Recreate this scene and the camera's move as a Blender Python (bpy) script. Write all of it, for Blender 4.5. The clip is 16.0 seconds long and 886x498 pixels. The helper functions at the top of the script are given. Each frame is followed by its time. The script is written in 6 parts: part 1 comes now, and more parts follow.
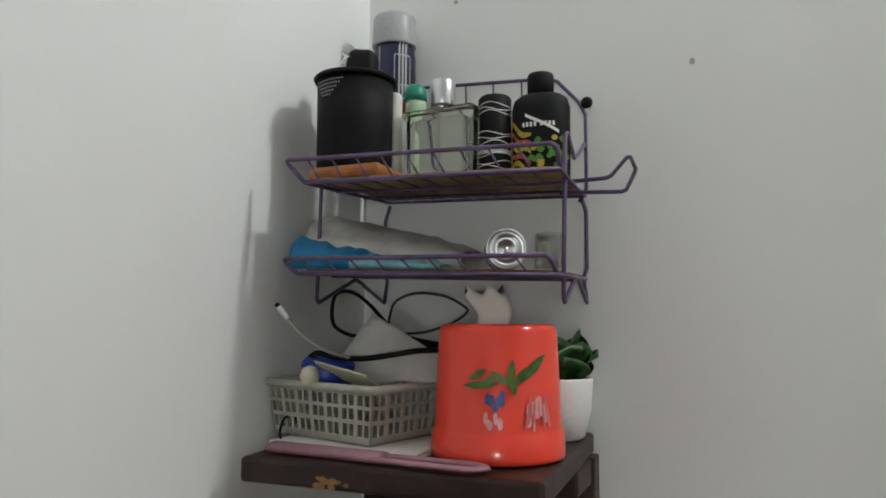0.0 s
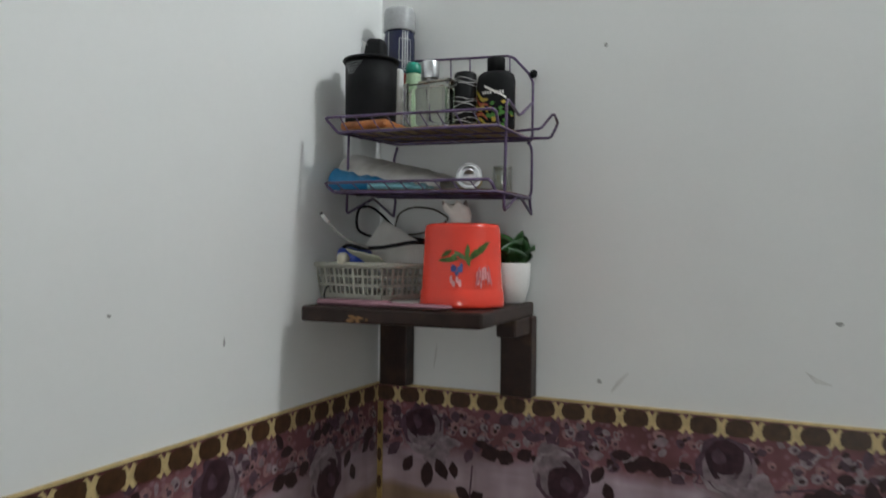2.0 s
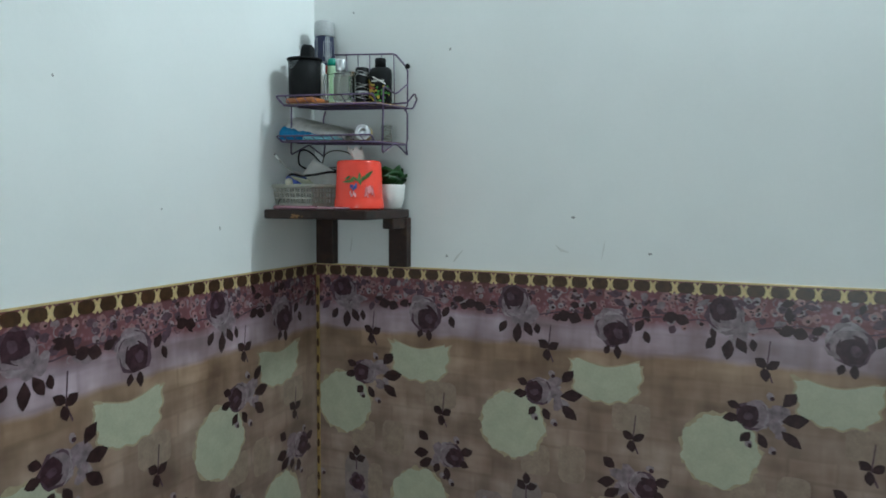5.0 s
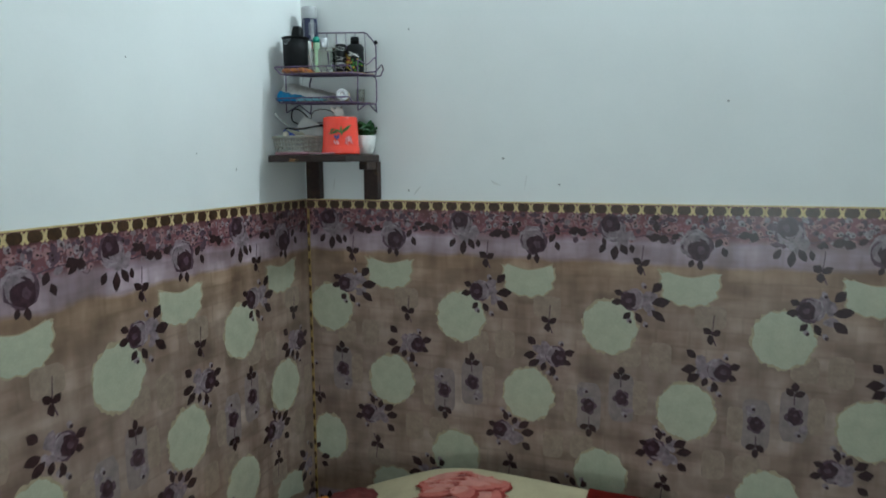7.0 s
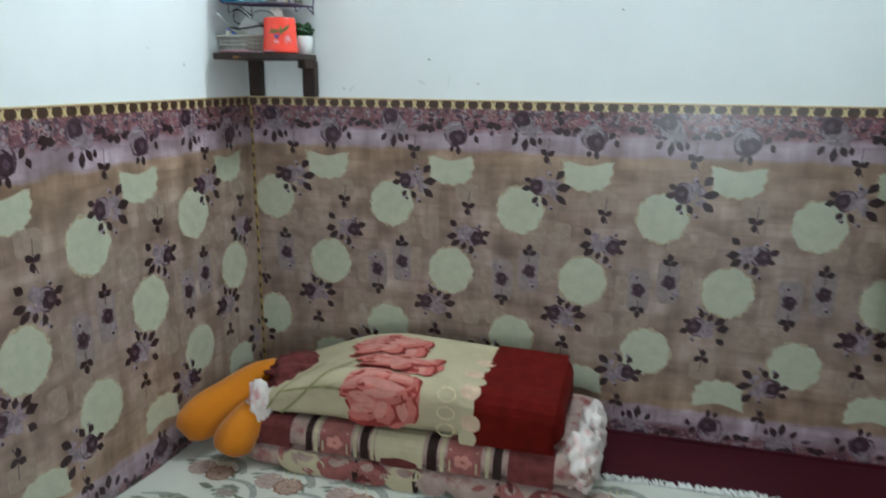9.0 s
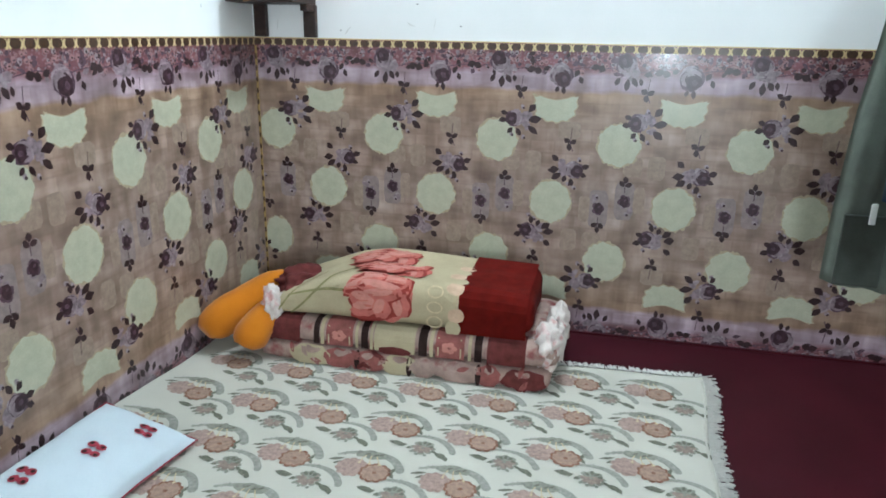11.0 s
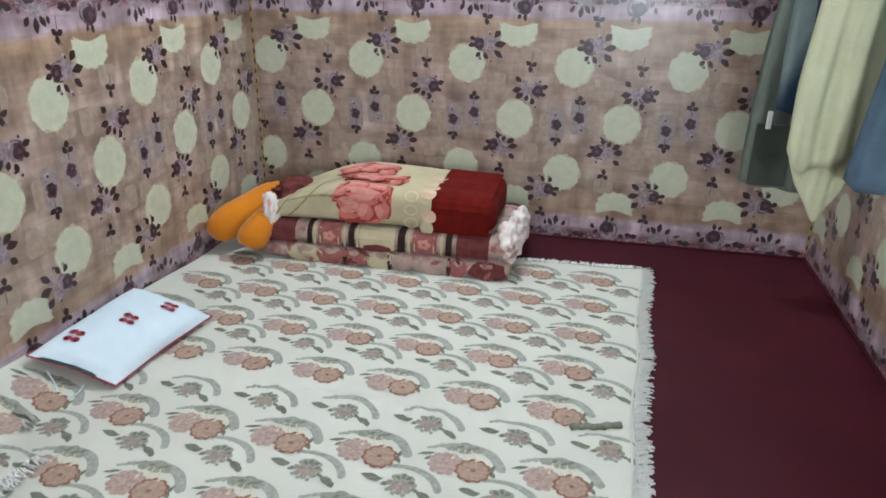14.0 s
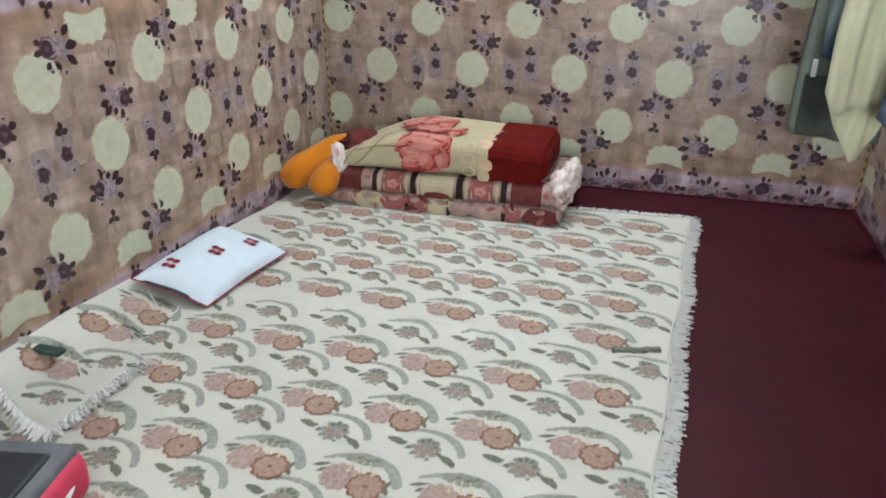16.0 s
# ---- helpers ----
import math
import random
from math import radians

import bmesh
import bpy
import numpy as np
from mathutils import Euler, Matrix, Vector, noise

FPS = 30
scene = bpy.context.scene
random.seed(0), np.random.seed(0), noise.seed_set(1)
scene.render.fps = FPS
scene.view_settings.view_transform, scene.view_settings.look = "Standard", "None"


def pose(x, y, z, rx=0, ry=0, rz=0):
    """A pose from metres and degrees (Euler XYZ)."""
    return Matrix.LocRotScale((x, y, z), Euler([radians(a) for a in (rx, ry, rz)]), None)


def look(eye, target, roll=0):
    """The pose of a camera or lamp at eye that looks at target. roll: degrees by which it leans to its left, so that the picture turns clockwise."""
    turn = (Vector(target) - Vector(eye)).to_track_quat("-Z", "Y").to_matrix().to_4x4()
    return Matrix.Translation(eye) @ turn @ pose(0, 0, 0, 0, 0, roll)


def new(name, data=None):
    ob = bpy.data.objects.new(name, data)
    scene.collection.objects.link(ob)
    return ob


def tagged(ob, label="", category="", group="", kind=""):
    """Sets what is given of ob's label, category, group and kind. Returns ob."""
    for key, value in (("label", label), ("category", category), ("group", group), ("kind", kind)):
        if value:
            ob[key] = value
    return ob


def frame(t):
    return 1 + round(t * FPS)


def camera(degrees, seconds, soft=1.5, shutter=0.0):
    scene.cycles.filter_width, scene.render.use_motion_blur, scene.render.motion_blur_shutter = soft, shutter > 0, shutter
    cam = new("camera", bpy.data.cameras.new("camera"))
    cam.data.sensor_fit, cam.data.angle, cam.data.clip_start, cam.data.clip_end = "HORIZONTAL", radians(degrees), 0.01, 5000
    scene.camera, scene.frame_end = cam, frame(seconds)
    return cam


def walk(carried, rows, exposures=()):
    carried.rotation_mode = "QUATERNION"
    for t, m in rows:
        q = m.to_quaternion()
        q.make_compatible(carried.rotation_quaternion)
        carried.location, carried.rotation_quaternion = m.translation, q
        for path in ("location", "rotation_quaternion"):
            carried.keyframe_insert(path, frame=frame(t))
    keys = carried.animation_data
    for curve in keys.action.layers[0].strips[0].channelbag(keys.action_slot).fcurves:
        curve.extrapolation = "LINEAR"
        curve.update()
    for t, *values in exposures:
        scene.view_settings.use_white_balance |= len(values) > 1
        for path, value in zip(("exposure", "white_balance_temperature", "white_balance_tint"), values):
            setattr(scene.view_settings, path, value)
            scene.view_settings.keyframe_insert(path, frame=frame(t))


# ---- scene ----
cam = camera(64.4, 16.0, soft=1.7, shutter=0.5)
PATH = [
    (0, (0.48, -0.86, 1.597), (-0.293, 0.973, 1.797), 0.4),
    (0.5, (0.54, -0.92, 1.586), (-0.279, 0.896, 1.772), 0.2),
    (1, (0.606, -1.011, 1.562), (-0.236, 0.8, 1.659), 1.3),
    (1.5, (0.669, -1.093, 1.555), (-0.226, 0.694, 1.649), 0.9),
    (2, (0.688, -1.194, 1.542), (-0.151, 0.622, 1.565), 0.6),
    (2.5, (0.756, -1.3, 1.529), (-0.039, 0.534, 1.463), 0.5),
    (3, (0.841, -1.391, 1.521), (0.025, 0.433, 1.436), 1.2),
    (3.5, (0.951, -1.497, 1.514), (0.094, 0.305, 1.372), 1.7),
    (4, (1.046, -1.605, 1.505), (0.221, 0.211, 1.357), 0.5),
    (6.5, (1.36, -2.22, 1.481), (0.664, -0.351, 1.337), 1.2),
    (7, (1.431, -2.373, 1.452), (0.748, -0.511, 1.195), -0.4),
    (7.5, (1.469, -2.469, 1.459), (0.849, -0.59, 1.172), 0.7),
    (8, (1.584, -2.552, 1.411), (0.915, -0.7, 1.06), 1.0),
    (8.5, (1.595, -2.614, 1.4), (0.984, -0.749, 1.013), 0.9),
    (9, (1.587, -2.684, 1.388), (1.071, -0.812, 0.91), 0.5),
    (9.5, (1.576, -2.818, 1.376), (1.212, -0.928, 0.83), 1.1),
    (10, (1.599, -2.917, 1.354), (1.192, -1.048, 0.771), 1.3),
    (12.5, (1.756, -3.346, 1.32), (1.315, -1.485, 0.734), 0.9),
    (13, (1.827, -3.366, 1.337), (1.327, -1.551, 0.661), 1.1),
    (13.5, (1.816, -3.44, 1.336), (1.355, -1.632, 0.615), 0.7),
    (14, (1.824, -3.552, 1.343), (1.429, -1.742, 0.59), 0.8),
    (14.5, (1.849, -3.613, 1.333), (1.38, -1.823, 0.574), 1.1),
    (15, (1.881, -3.646, 1.353), (1.33, -1.882, 0.588), 1.3),
    (15.5, (1.873, -3.718, 1.327), (1.347, -1.951, 0.55), -0.1),
    (16, (1.884, -3.8, 1.319), (1.345, -2.061, 0.49), -0.4),
]
EXPOSURES = [(0.0, -0.99, 6300, 6), (1.5, -1.05, 6250, 6), (2.5, -1.0, 5750, 2), (3.2, -0.87, 5500, -4), (4.0, -0.77, 5400, -7), (7.0, -0.68, 5350, -7), (8.0, -0.38, 5350, -6), (9.0, -0.04, 5350, -4), (10.0, 0.24, 5350, -2), (12.5, 0.54, 5400, 2), (16.0, 0.52, 5700, 6)]
walk(cam, [(t, look(eye, target, roll)) for t, eye, target, roll in PATH], EXPOSURES)

# ---- light ----
world = bpy.data.worlds.new("room_world")
scene.world = world
world.use_nodes = True
world.node_tree.nodes["Background"].inputs[0].default_value = (0.75, 0.85, 1.0, 1)
world.node_tree.nodes["Background"].inputs[1].default_value = 0.05


def bulb(name, place, watts, radius, colour):
    data = bpy.data.lights.new(name, "POINT")
    data.energy, data.shadow_soft_size, data.color = watts, radius, colour
    ob = new(name, data)
    ob.location = place
    return ob


bulb("ceiling_bulb", (1.45, -0.13, 2.93), 78, 0.07, (1.0, 0.98, 0.95))
bulb("rear_bulb", (2.36, -7.0, 1.16), 174, 0.06, (1.0, 0.98, 0.95))

# ---- materials ----


def rgb(c, k=1.0):
    return (c[0] * k, c[1] * k, c[2] * k, 1)


def material(name, colour, rough=0.6, metal=0.0, spread=0.12, scale=18, bump=0.0, bump_scale=200, alpha=1.0, coat=0.0, fine=0.06, second=None, second_scale=4, sheen=0.0, spec=0.5):
    """A surface with variation at two scales: broad patches and fine grain."""
    m = bpy.data.materials.new(name)
    m.use_nodes = True
    nt = m.node_tree
    b = nt.nodes["Principled BSDF"]
    tc = nt.nodes.new("ShaderNodeTexCoord")
    n1 = nt.nodes.new("ShaderNodeTexNoise")
    n1.inputs["Scale"].default_value, n1.inputs["Detail"].default_value = scale, 4
    nt.links.new(tc.outputs["Object"], n1.inputs["Vector"])
    r1 = nt.nodes.new("ShaderNodeValToRGB")
    r1.color_ramp.elements[0].position, r1.color_ramp.elements[1].position = 0.3, 0.7
    r1.color_ramp.elements[0].color, r1.color_ramp.elements[1].color = rgb(colour, 1 - spread), rgb(colour, 1 + spread)
    nt.links.new(n1.outputs["Fac"], r1.inputs["Fac"])
    out = r1.outputs["Color"]
    if second:
        n3 = nt.nodes.new("ShaderNodeTexNoise")
        n3.inputs["Scale"].default_value, n3.inputs["Detail"].default_value = second_scale, 6
        nt.links.new(tc.outputs["Object"], n3.inputs["Vector"])
        r3 = nt.nodes.new("ShaderNodeValToRGB")
        r3.color_ramp.elements[0].position, r3.color_ramp.elements[1].position = 0.52, 0.7
        nt.links.new(n3.outputs["Fac"], r3.inputs["Fac"])
        x3 = nt.nodes.new("ShaderNodeMixRGB")
        nt.links.new(r3.outputs["Color"], x3.inputs["Fac"])
        nt.links.new(out, x3.inputs["Color1"])
        x3.inputs["Color2"].default_value = rgb(second)
        out = x3.outputs["Color"]
    n2 = nt.nodes.new("ShaderNodeTexNoise")
    n2.inputs["Scale"].default_value, n2.inputs["Detail"].default_value = bump_scale, 3
    nt.links.new(tc.outputs["Object"], n2.inputs["Vector"])
    if fine:
        x = nt.nodes.new("ShaderNodeMixRGB")
        x.blend_type = "OVERLAY"
        x.inputs["Fac"].default_value = fine * 3
        nt.links.new(out, x.inputs["Color1"])
        nt.links.new(n2.outputs["Fac"], x.inputs["Color2"])
        out = x.outputs["Color"]
    nt.links.new(out, b.inputs["Base Color"])
    b.inputs["Roughness"].default_value, b.inputs["Metallic"].default_value = rough, metal
    b.inputs["Coat Weight"].default_value, b.inputs["Coat Roughness"].default_value = coat, 0.12
    b.inputs["Specular IOR Level"].default_value = spec
    b.inputs["Sheen Weight"].default_value = sheen
    if bump:
        bp = nt.nodes.new("ShaderNodeBump")
        bp.inputs["Strength"].default_value, bp.inputs["Distance"].default_value = bump, 0.002
        nt.links.new(n2.outputs["Fac"], bp.inputs["Height"])
        nt.links.new(bp.outputs["Normal"], b.inputs["Normal"])
    return m


def glass(name, colour, rough=0.03, ior=1.45, shine=0.05):
    """Thin clear glass: lets light through, with a gloss that grows towards grazing views."""
    m = bpy.data.materials.new(name)
    m.use_nodes = True
    nt = m.node_tree
    t, g, f, x = (nt.nodes.new("ShaderNode" + k) for k in ("BsdfTransparent", "BsdfGlossy", "LayerWeight", "MixShader"))
    t.inputs["Color"].default_value = rgb(colour)
    g.inputs["Roughness"].default_value = rough
    f.inputs["Blend"].default_value = 0.5
    p = nt.nodes.new("ShaderNodeMath")
    p.operation, p.inputs[1].default_value = "POWER", 3.0
    q = nt.nodes.new("ShaderNodeMath")
    q.operation, q.inputs[1].default_value, q.inputs[2].default_value = "MULTIPLY_ADD", 1.4 * (ior - 1), shine
    nt.links.new(f.outputs["Facing"], p.inputs[0])
    nt.links.new(p.outputs[0], q.inputs[0])
    nt.links.new(q.outputs[0], x.inputs[0])
    nt.links.new(t.outputs[0], x.inputs[1])
    nt.links.new(g.outputs[0], x.inputs[2])
    nt.links.new(x.outputs[0], nt.nodes["Material Output"].inputs["Surface"])
    return m


def dip_dyed_cloth(name, light, dark, x0, z0, slope):
    """A cloth that turns from a light to a dark dye across a slanting, uneven line."""
    m = material(name, light, 0.92, spec=0.2, spread=0.12, scale=14, bump=0.3, bump_scale=300)
    nt = m.node_tree
    b = nt.nodes["Principled BSDF"]
    old = b.inputs["Base Color"].links[0].from_socket
    tc, n = nt.nodes.new("ShaderNodeTexCoord"), nt.nodes.new("ShaderNodeTexNoise")
    n.inputs["Scale"].default_value = 9
    nt.links.new(tc.outputs["Object"], n.inputs["Vector"])
    dot = nt.nodes.new("ShaderNodeVectorMath")
    dot.operation = "DOT_PRODUCT"
    nt.links.new(tc.outputs["Object"], dot.inputs[0])
    dot.inputs[1].default_value = (1, 0, -slope)
    add = nt.nodes.new("ShaderNodeMath")
    add.operation, add.inputs[1].default_value = "MULTIPLY_ADD", 0.06
    nt.links.new(n.outputs["Fac"], add.inputs[0])
    nt.links.new(dot.outputs["Value"], add.inputs[2])
    rng = nt.nodes.new("ShaderNodeMapRange")
    edge = x0 - slope * z0 + 0.03
    rng.inputs["From Min"].default_value, rng.inputs["From Max"].default_value = edge - 0.03, edge + 0.03
    nt.links.new(add.outputs[0], rng.inputs["Value"])
    x = nt.nodes.new("ShaderNodeMixRGB")
    nt.links.new(rng.outputs["Result"], x.inputs["Fac"])
    nt.links.new(old, x.inputs["Color1"])
    x.inputs["Color2"].default_value = rgb(dark)
    nt.links.new(x.outputs["Color"], b.inputs["Base Color"])
    return m


def solid_glass(name, colour, rough=0.02, ior=1.46):
    m = bpy.data.materials.new(name)
    m.use_nodes = True
    b = m.node_tree.nodes["Principled BSDF"]
    b.inputs["Base Color"].default_value = rgb(colour)
    b.inputs["Transmission Weight"].default_value = 1.0
    b.inputs["Roughness"].default_value, b.inputs["IOR"].default_value = rough, ior
    return m


def wallpaper_material():
    """Printed vinyl paper: mauve and lavender bands along both edges, a washed brown plaid between."""
    m = bpy.data.materials.new("floral_wallpaper")
    m.use_nodes = True
    nt = m.node_tree
    N, L = nt.nodes.new, nt.links.new
    b = nt.nodes["Principled BSDF"]
    tc = N("ShaderNodeTexCoord")
    sep = N("ShaderNodeSeparateXYZ")
    L(tc.outputs["Object"], sep.inputs[0])
    wob = N("ShaderNodeTexNoise")
    wob.inputs["Scale"].default_value, wob.inputs["Detail"].default_value = 7, 3
    L(tc.outputs["Object"], wob.inputs["Vector"])

    def maths(op, a, c):
        n = N("ShaderNodeMath")
        n.operation = op
        for k, v in enumerate((a, c)):
            if isinstance(v, (int, float)):
                n.inputs[k].default_value = v
            else:
                L(v, n.inputs[k])
        return n.outputs[0]

    # distance from the mid-height of the print, with an uneven edge
    z = maths("ADD", sep.outputs["Z"], maths("MULTIPLY", maths("MAXIMUM", maths("SUBTRACT", 1.03, sep.outputs["Z"]), 0), 0.041))
    d = maths("ABSOLUTE", maths("SUBTRACT", z, 0.634), 0)
    d = maths("ADD", d, maths("MULTIPLY", maths("SUBTRACT", wob.outputs["Fac"], 0.5), 0.05))
    ramp = N("ShaderNodeValToRGB")
    e = ramp.color_ramp.elements
    e[0].position, e[0].color = 0.0, (0.262, 0.207, 0.174, 1)
    e[1].position, e[1].color = 1.0, (0.13, 0.052, 0.058, 1)
    for p, c in ((0.30, (0.266, 0.204, 0.162, 1)), (0.42, (0.258, 0.188, 0.134, 1)), (0.462, (0.268, 0.19, 0.128, 1)), (0.478, (0.325, 0.265, 0.30, 1)), (0.535, (0.31, 0.25, 0.29, 1)), (0.56, (0.17, 0.075, 0.085, 1))):
        k = e.new(p)
        k.color = c
    L(d, ramp.inputs["Fac"])
    # soft brushed plaid: streaks along both directions
    def streak(sx, sy, sz, scale):
        mp = N("ShaderNodeMapping")
        mp.inputs["Scale"].default_value = (sx, sy, sz)
        L(tc.outputs["Object"], mp.inputs["Vector"])
        n = N("ShaderNodeTexNoise")
        n.inputs["Scale"].default_value, n.inputs["Detail"].default_value = scale, 3
        L(mp.outputs["Vector"], n.inputs["Vector"])
        r = N("ShaderNodeValToRGB")
        r.color_ramp.elements[0].position, r.color_ramp.elements[1].position = 0.35, 0.65
        r.color_ramp.elements[0].color, r.color_ramp.elements[1].color = (0.76, 0.70, 0.67, 1), (1.26, 1.26, 1.27, 1)
        L(n.outputs["Fac"], r.inputs["Fac"])
        return r.outputs["Color"]

    out = ramp.outputs["Color"]
    for s in ((1, 1, 0.22, 14), (0.25, 0.25, 1, 16), (1, 1, 1, 9)):
        x = N("ShaderNodeMixRGB")
        x.blend_type, x.inputs["Fac"].default_value = "MULTIPLY", 0.75
        L(out, x.inputs["Color1"])
        L(streak(*s), x.inputs["Color2"])
        out = x.outputs["Color"]
    # faint woven checks, each a little lighter or darker than its neighbours
    flat = N("ShaderNodeCombineXYZ")
    L(maths("ADD", maths("ADD", sep.outputs["X"], sep.outputs["Y"]), maths("MULTIPLY", wob.outputs["Fac"], 0.012)), flat.inputs[0])
    L(maths("ADD", z, maths("MULTIPLY", wob.outputs["Fac"], 0.012)), flat.inputs[1])
    brick = N("ShaderNodeTexBrick")
    for key, value in (("Scale", 1.0), ("Brick Width", 0.105), ("Row Height", 0.053), ("Mortar Size", 0.007), ("Mortar Smooth", 1.0), ("Bias", 0.0)):
        brick.inputs[key].default_value = value
    brick.inputs["Color1"].default_value, brick.inputs["Color2"].default_value, brick.inputs["Mortar"].default_value = (0.80, 0.79, 0.79, 1), (1.22, 1.20, 1.20, 1), (0.90, 0.88, 0.86, 1)
    L(flat.outputs[0], brick.inputs["Vector"])
    x = N("ShaderNodeMixRGB")
    x.blend_type, x.inputs["Fac"].default_value = "MULTIPLY", 0.62
    L(out, x.inputs["Color1"])
    L(brick.outputs["Color"], x.inputs["Color2"])
    out = x.outputs["Color"]
    # fine speckle of tiny blossoms in the dark bands
    vor = N("ShaderNodeTexVoronoi")
    vor.inputs["Scale"].default_value = 75
    L(tc.outputs["Object"], vor.inputs["Vector"])
    dots = N("ShaderNodeValToRGB")
    dots.color_ramp.elements[0].position, dots.color_ramp.elements[1].position = 0.18, 0.42
    dots.color_ramp.elements[0].color, dots.color_ramp.elements[1].color = (1, 1, 1, 1), (0, 0, 0, 1)
    L(vor.outputs["Distance"], dots.inputs["Fac"])
    edge = N("ShaderNodeValToRGB")
    edge.color_ramp.elements[0].position, edge.color_ramp.elements[1].position = 0.53, 0.56
    L(d, edge.inputs["Fac"])
    x = N("ShaderNodeMixRGB")
    L(maths("MULTIPLY", maths("MULTIPLY", dots.outputs["Color"], edge.outputs["Color"]), 0.3), x.inputs["Fac"])
    L(out, x.inputs["Color1"])
    x.inputs["Color2"].default_value = (0.42, 0.27, 0.33, 1)
    L(x.outputs["Color"], b.inputs["Base Color"])
    b.inputs["Roughness"].default_value = 0.30
    b.inputs["Specular IOR Level"].default_value = 0.32
    b.inputs["Coat Weight"].default_value, b.inputs["Coat Roughness"].default_value = 0.12, 0.12
    bp = N("ShaderNodeBump")
    bp.inputs["Strength"].default_value, bp.inputs["Distance"].default_value = 0.04, 0.002
    L(wob.outputs["Fac"], bp.inputs["Height"])
    L(bp.outputs["Normal"], b.inputs["Normal"])
    return m


M_PAINT = material("white_wall_paint", (0.80, 0.81, 0.80), 0.75, spread=0.035, scale=2.6, bump=0.15, bump_scale=90, fine=0.02)
M_CEIL = material("ceiling_paint", (0.74, 0.75, 0.75), 0.8, spread=0.03, scale=2)
M_PAPER = wallpaper_material()
M_CREAM = material("print_cream", (0.43, 0.43, 0.32), 0.30, spec=0.32, coat=0.12, spread=0.07, scale=25, fine=0.03)
M_ROSE = material("print_dark_rose", (0.044, 0.020, 0.027), 0.30, spec=0.32, coat=0.12, spread=0.4, scale=70)
M_LILAC = material("print_lilac", (0.215, 0.165, 0.183), 0.30, spec=0.32, coat=0.12, spread=0.35, scale=60)
M_PLUM = material("print_plum", (0.085, 0.048, 0.066), 0.30, spec=0.32, coat=0.12, spread=0.35, scale=80)
M_LEAF = material("print_leaf", (0.034, 0.016, 0.017), 0.30, spec=0.32, coat=0.12, spread=0.35, scale=60)
M_PALE = material("print_pale_petal", (0.275, 0.225, 0.24), 0.30, spec=0.32, coat=0.12, spread=0.25, scale=80)
M_DUSTY = material("print_dusty_pink", (0.28, 0.155, 0.16), 0.30, spec=0.32, coat=0.12, spread=0.25, scale=90)
M_HAZE = material("print_mauve_haze", (0.235, 0.188, 0.178), 0.30, spec=0.32, coat=0.12, spread=0.15, scale=40)
M_HAZE2 = material("print_brown_haze", (0.285, 0.215, 0.165), 0.30, spec=0.32, coat=0.12, spread=0.15, scale=40)
M_YELLOW = material("border_gold", (0.58, 0.45, 0.22), 0.4, spread=0.15, scale=60)
M_DULLGOLD = material("border_dull_gold", (0.33, 0.22, 0.075), 0.45, spread=0.2, scale=60)
M_BEAD = material("border_brown", (0.055, 0.025, 0.010), 0.35, spread=0.3, scale=90)
M_FLOOR = material("dark_red_vinyl", (0.039, 0.0040, 0.0082), 0.6, spec=0.12, spread=0.18, scale=3.5, bump=0.08, bump_scale=160, fine=0.03)
M_SHEET = material("cream_cotton", (0.51, 0.495, 0.43), 0.9, spread=0.04, scale=5, bump=0.25, bump_scale=420, fine=0.03)
M_FRINGE = material("white_cotton_thread", (0.66, 0.65, 0.61), 0.9, spread=0.06, scale=60)
M_HALO = material("print_cream_edge", (0.37, 0.305, 0.20), 0.30, spec=0.32, coat=0.12, spread=0.12, scale=40)
M_PEACH = material("print_peach", (0.305, 0.205, 0.153), 0.9, spread=0.2, scale=70)
M_RUST = material("print_rust", (0.19, 0.088, 0.052), 0.9, spread=0.25, scale=90)
M_SAGE = material("print_sage", (0.275, 0.275, 0.235), 0.9, spread=0.22, scale=80)
M_SAGE2 = material("print_grey_sage", (0.23, 0.232, 0.19), 0.9, spread=0.22, scale=80)
M_GREYBR = material("print_grey_brown", (0.255, 0.20, 0.165), 0.9, spread=0.25, scale=80)
M_STRAW = material("print_straw", (0.52, 0.42, 0.26), 0.9, spread=0.15, scale=80)
M_MOSS = material("print_moss", (0.135, 0.135, 0.10), 0.9, spread=0.3, scale=90)
M_TAUPE = material("print_taupe", (0.33, 0.235, 0.20), 0.9, spread=0.25, scale=80)
M_WOOD = material("dark_stained_wood", (0.024, 0.011, 0.008), 0.45, spec=0.35, spread=0.4, scale=30, bump=0.15, bump_scale=120, second=(0.05, 0.026, 0.014), second_scale=26)
M_WIRE = material("purple_coated_wire", (0.105, 0.065, 0.15), 0.38, spread=0.3, scale=60, second=(0.05, 0.028, 0.03), second_scale=30)
M_CARD = material("brown_cardboard", (0.38, 0.26, 0.14), 0.85, spread=0.25, scale=30, bump=0.2, bump_scale=150, second=(0.12, 0.07, 0.04), second_scale=14)
M_BLACK = material("black_plastic", (0.006, 0.006, 0.007), 0.6, spec=0.18, spread=0.25, scale=40)
M_SILVER = material("silver_metal", (0.62, 0.63, 0.65), 0.28, metal=1.0, spread=0.06, scale=20)
M_GREYCAP = material("grey_plastic_cap", (0.38, 0.39, 0.40), 0.4, spread=0.06, scale=20)
M_BLUECAN = material("navy_can", (0.008, 0.011, 0.05), 0.3, spread=0.25, scale=30)
M_WHITE = material("white_plastic", (0.72, 0.72, 0.70), 0.42, spread=0.04, scale=15)
M_GREEN = material("green_cap", (0.01, 0.22, 0.15), 0.4, spread=0.1)
M_RED = material("red_plastic", (0.48, 0.035, 0.03), 0.4, spread=0.1)
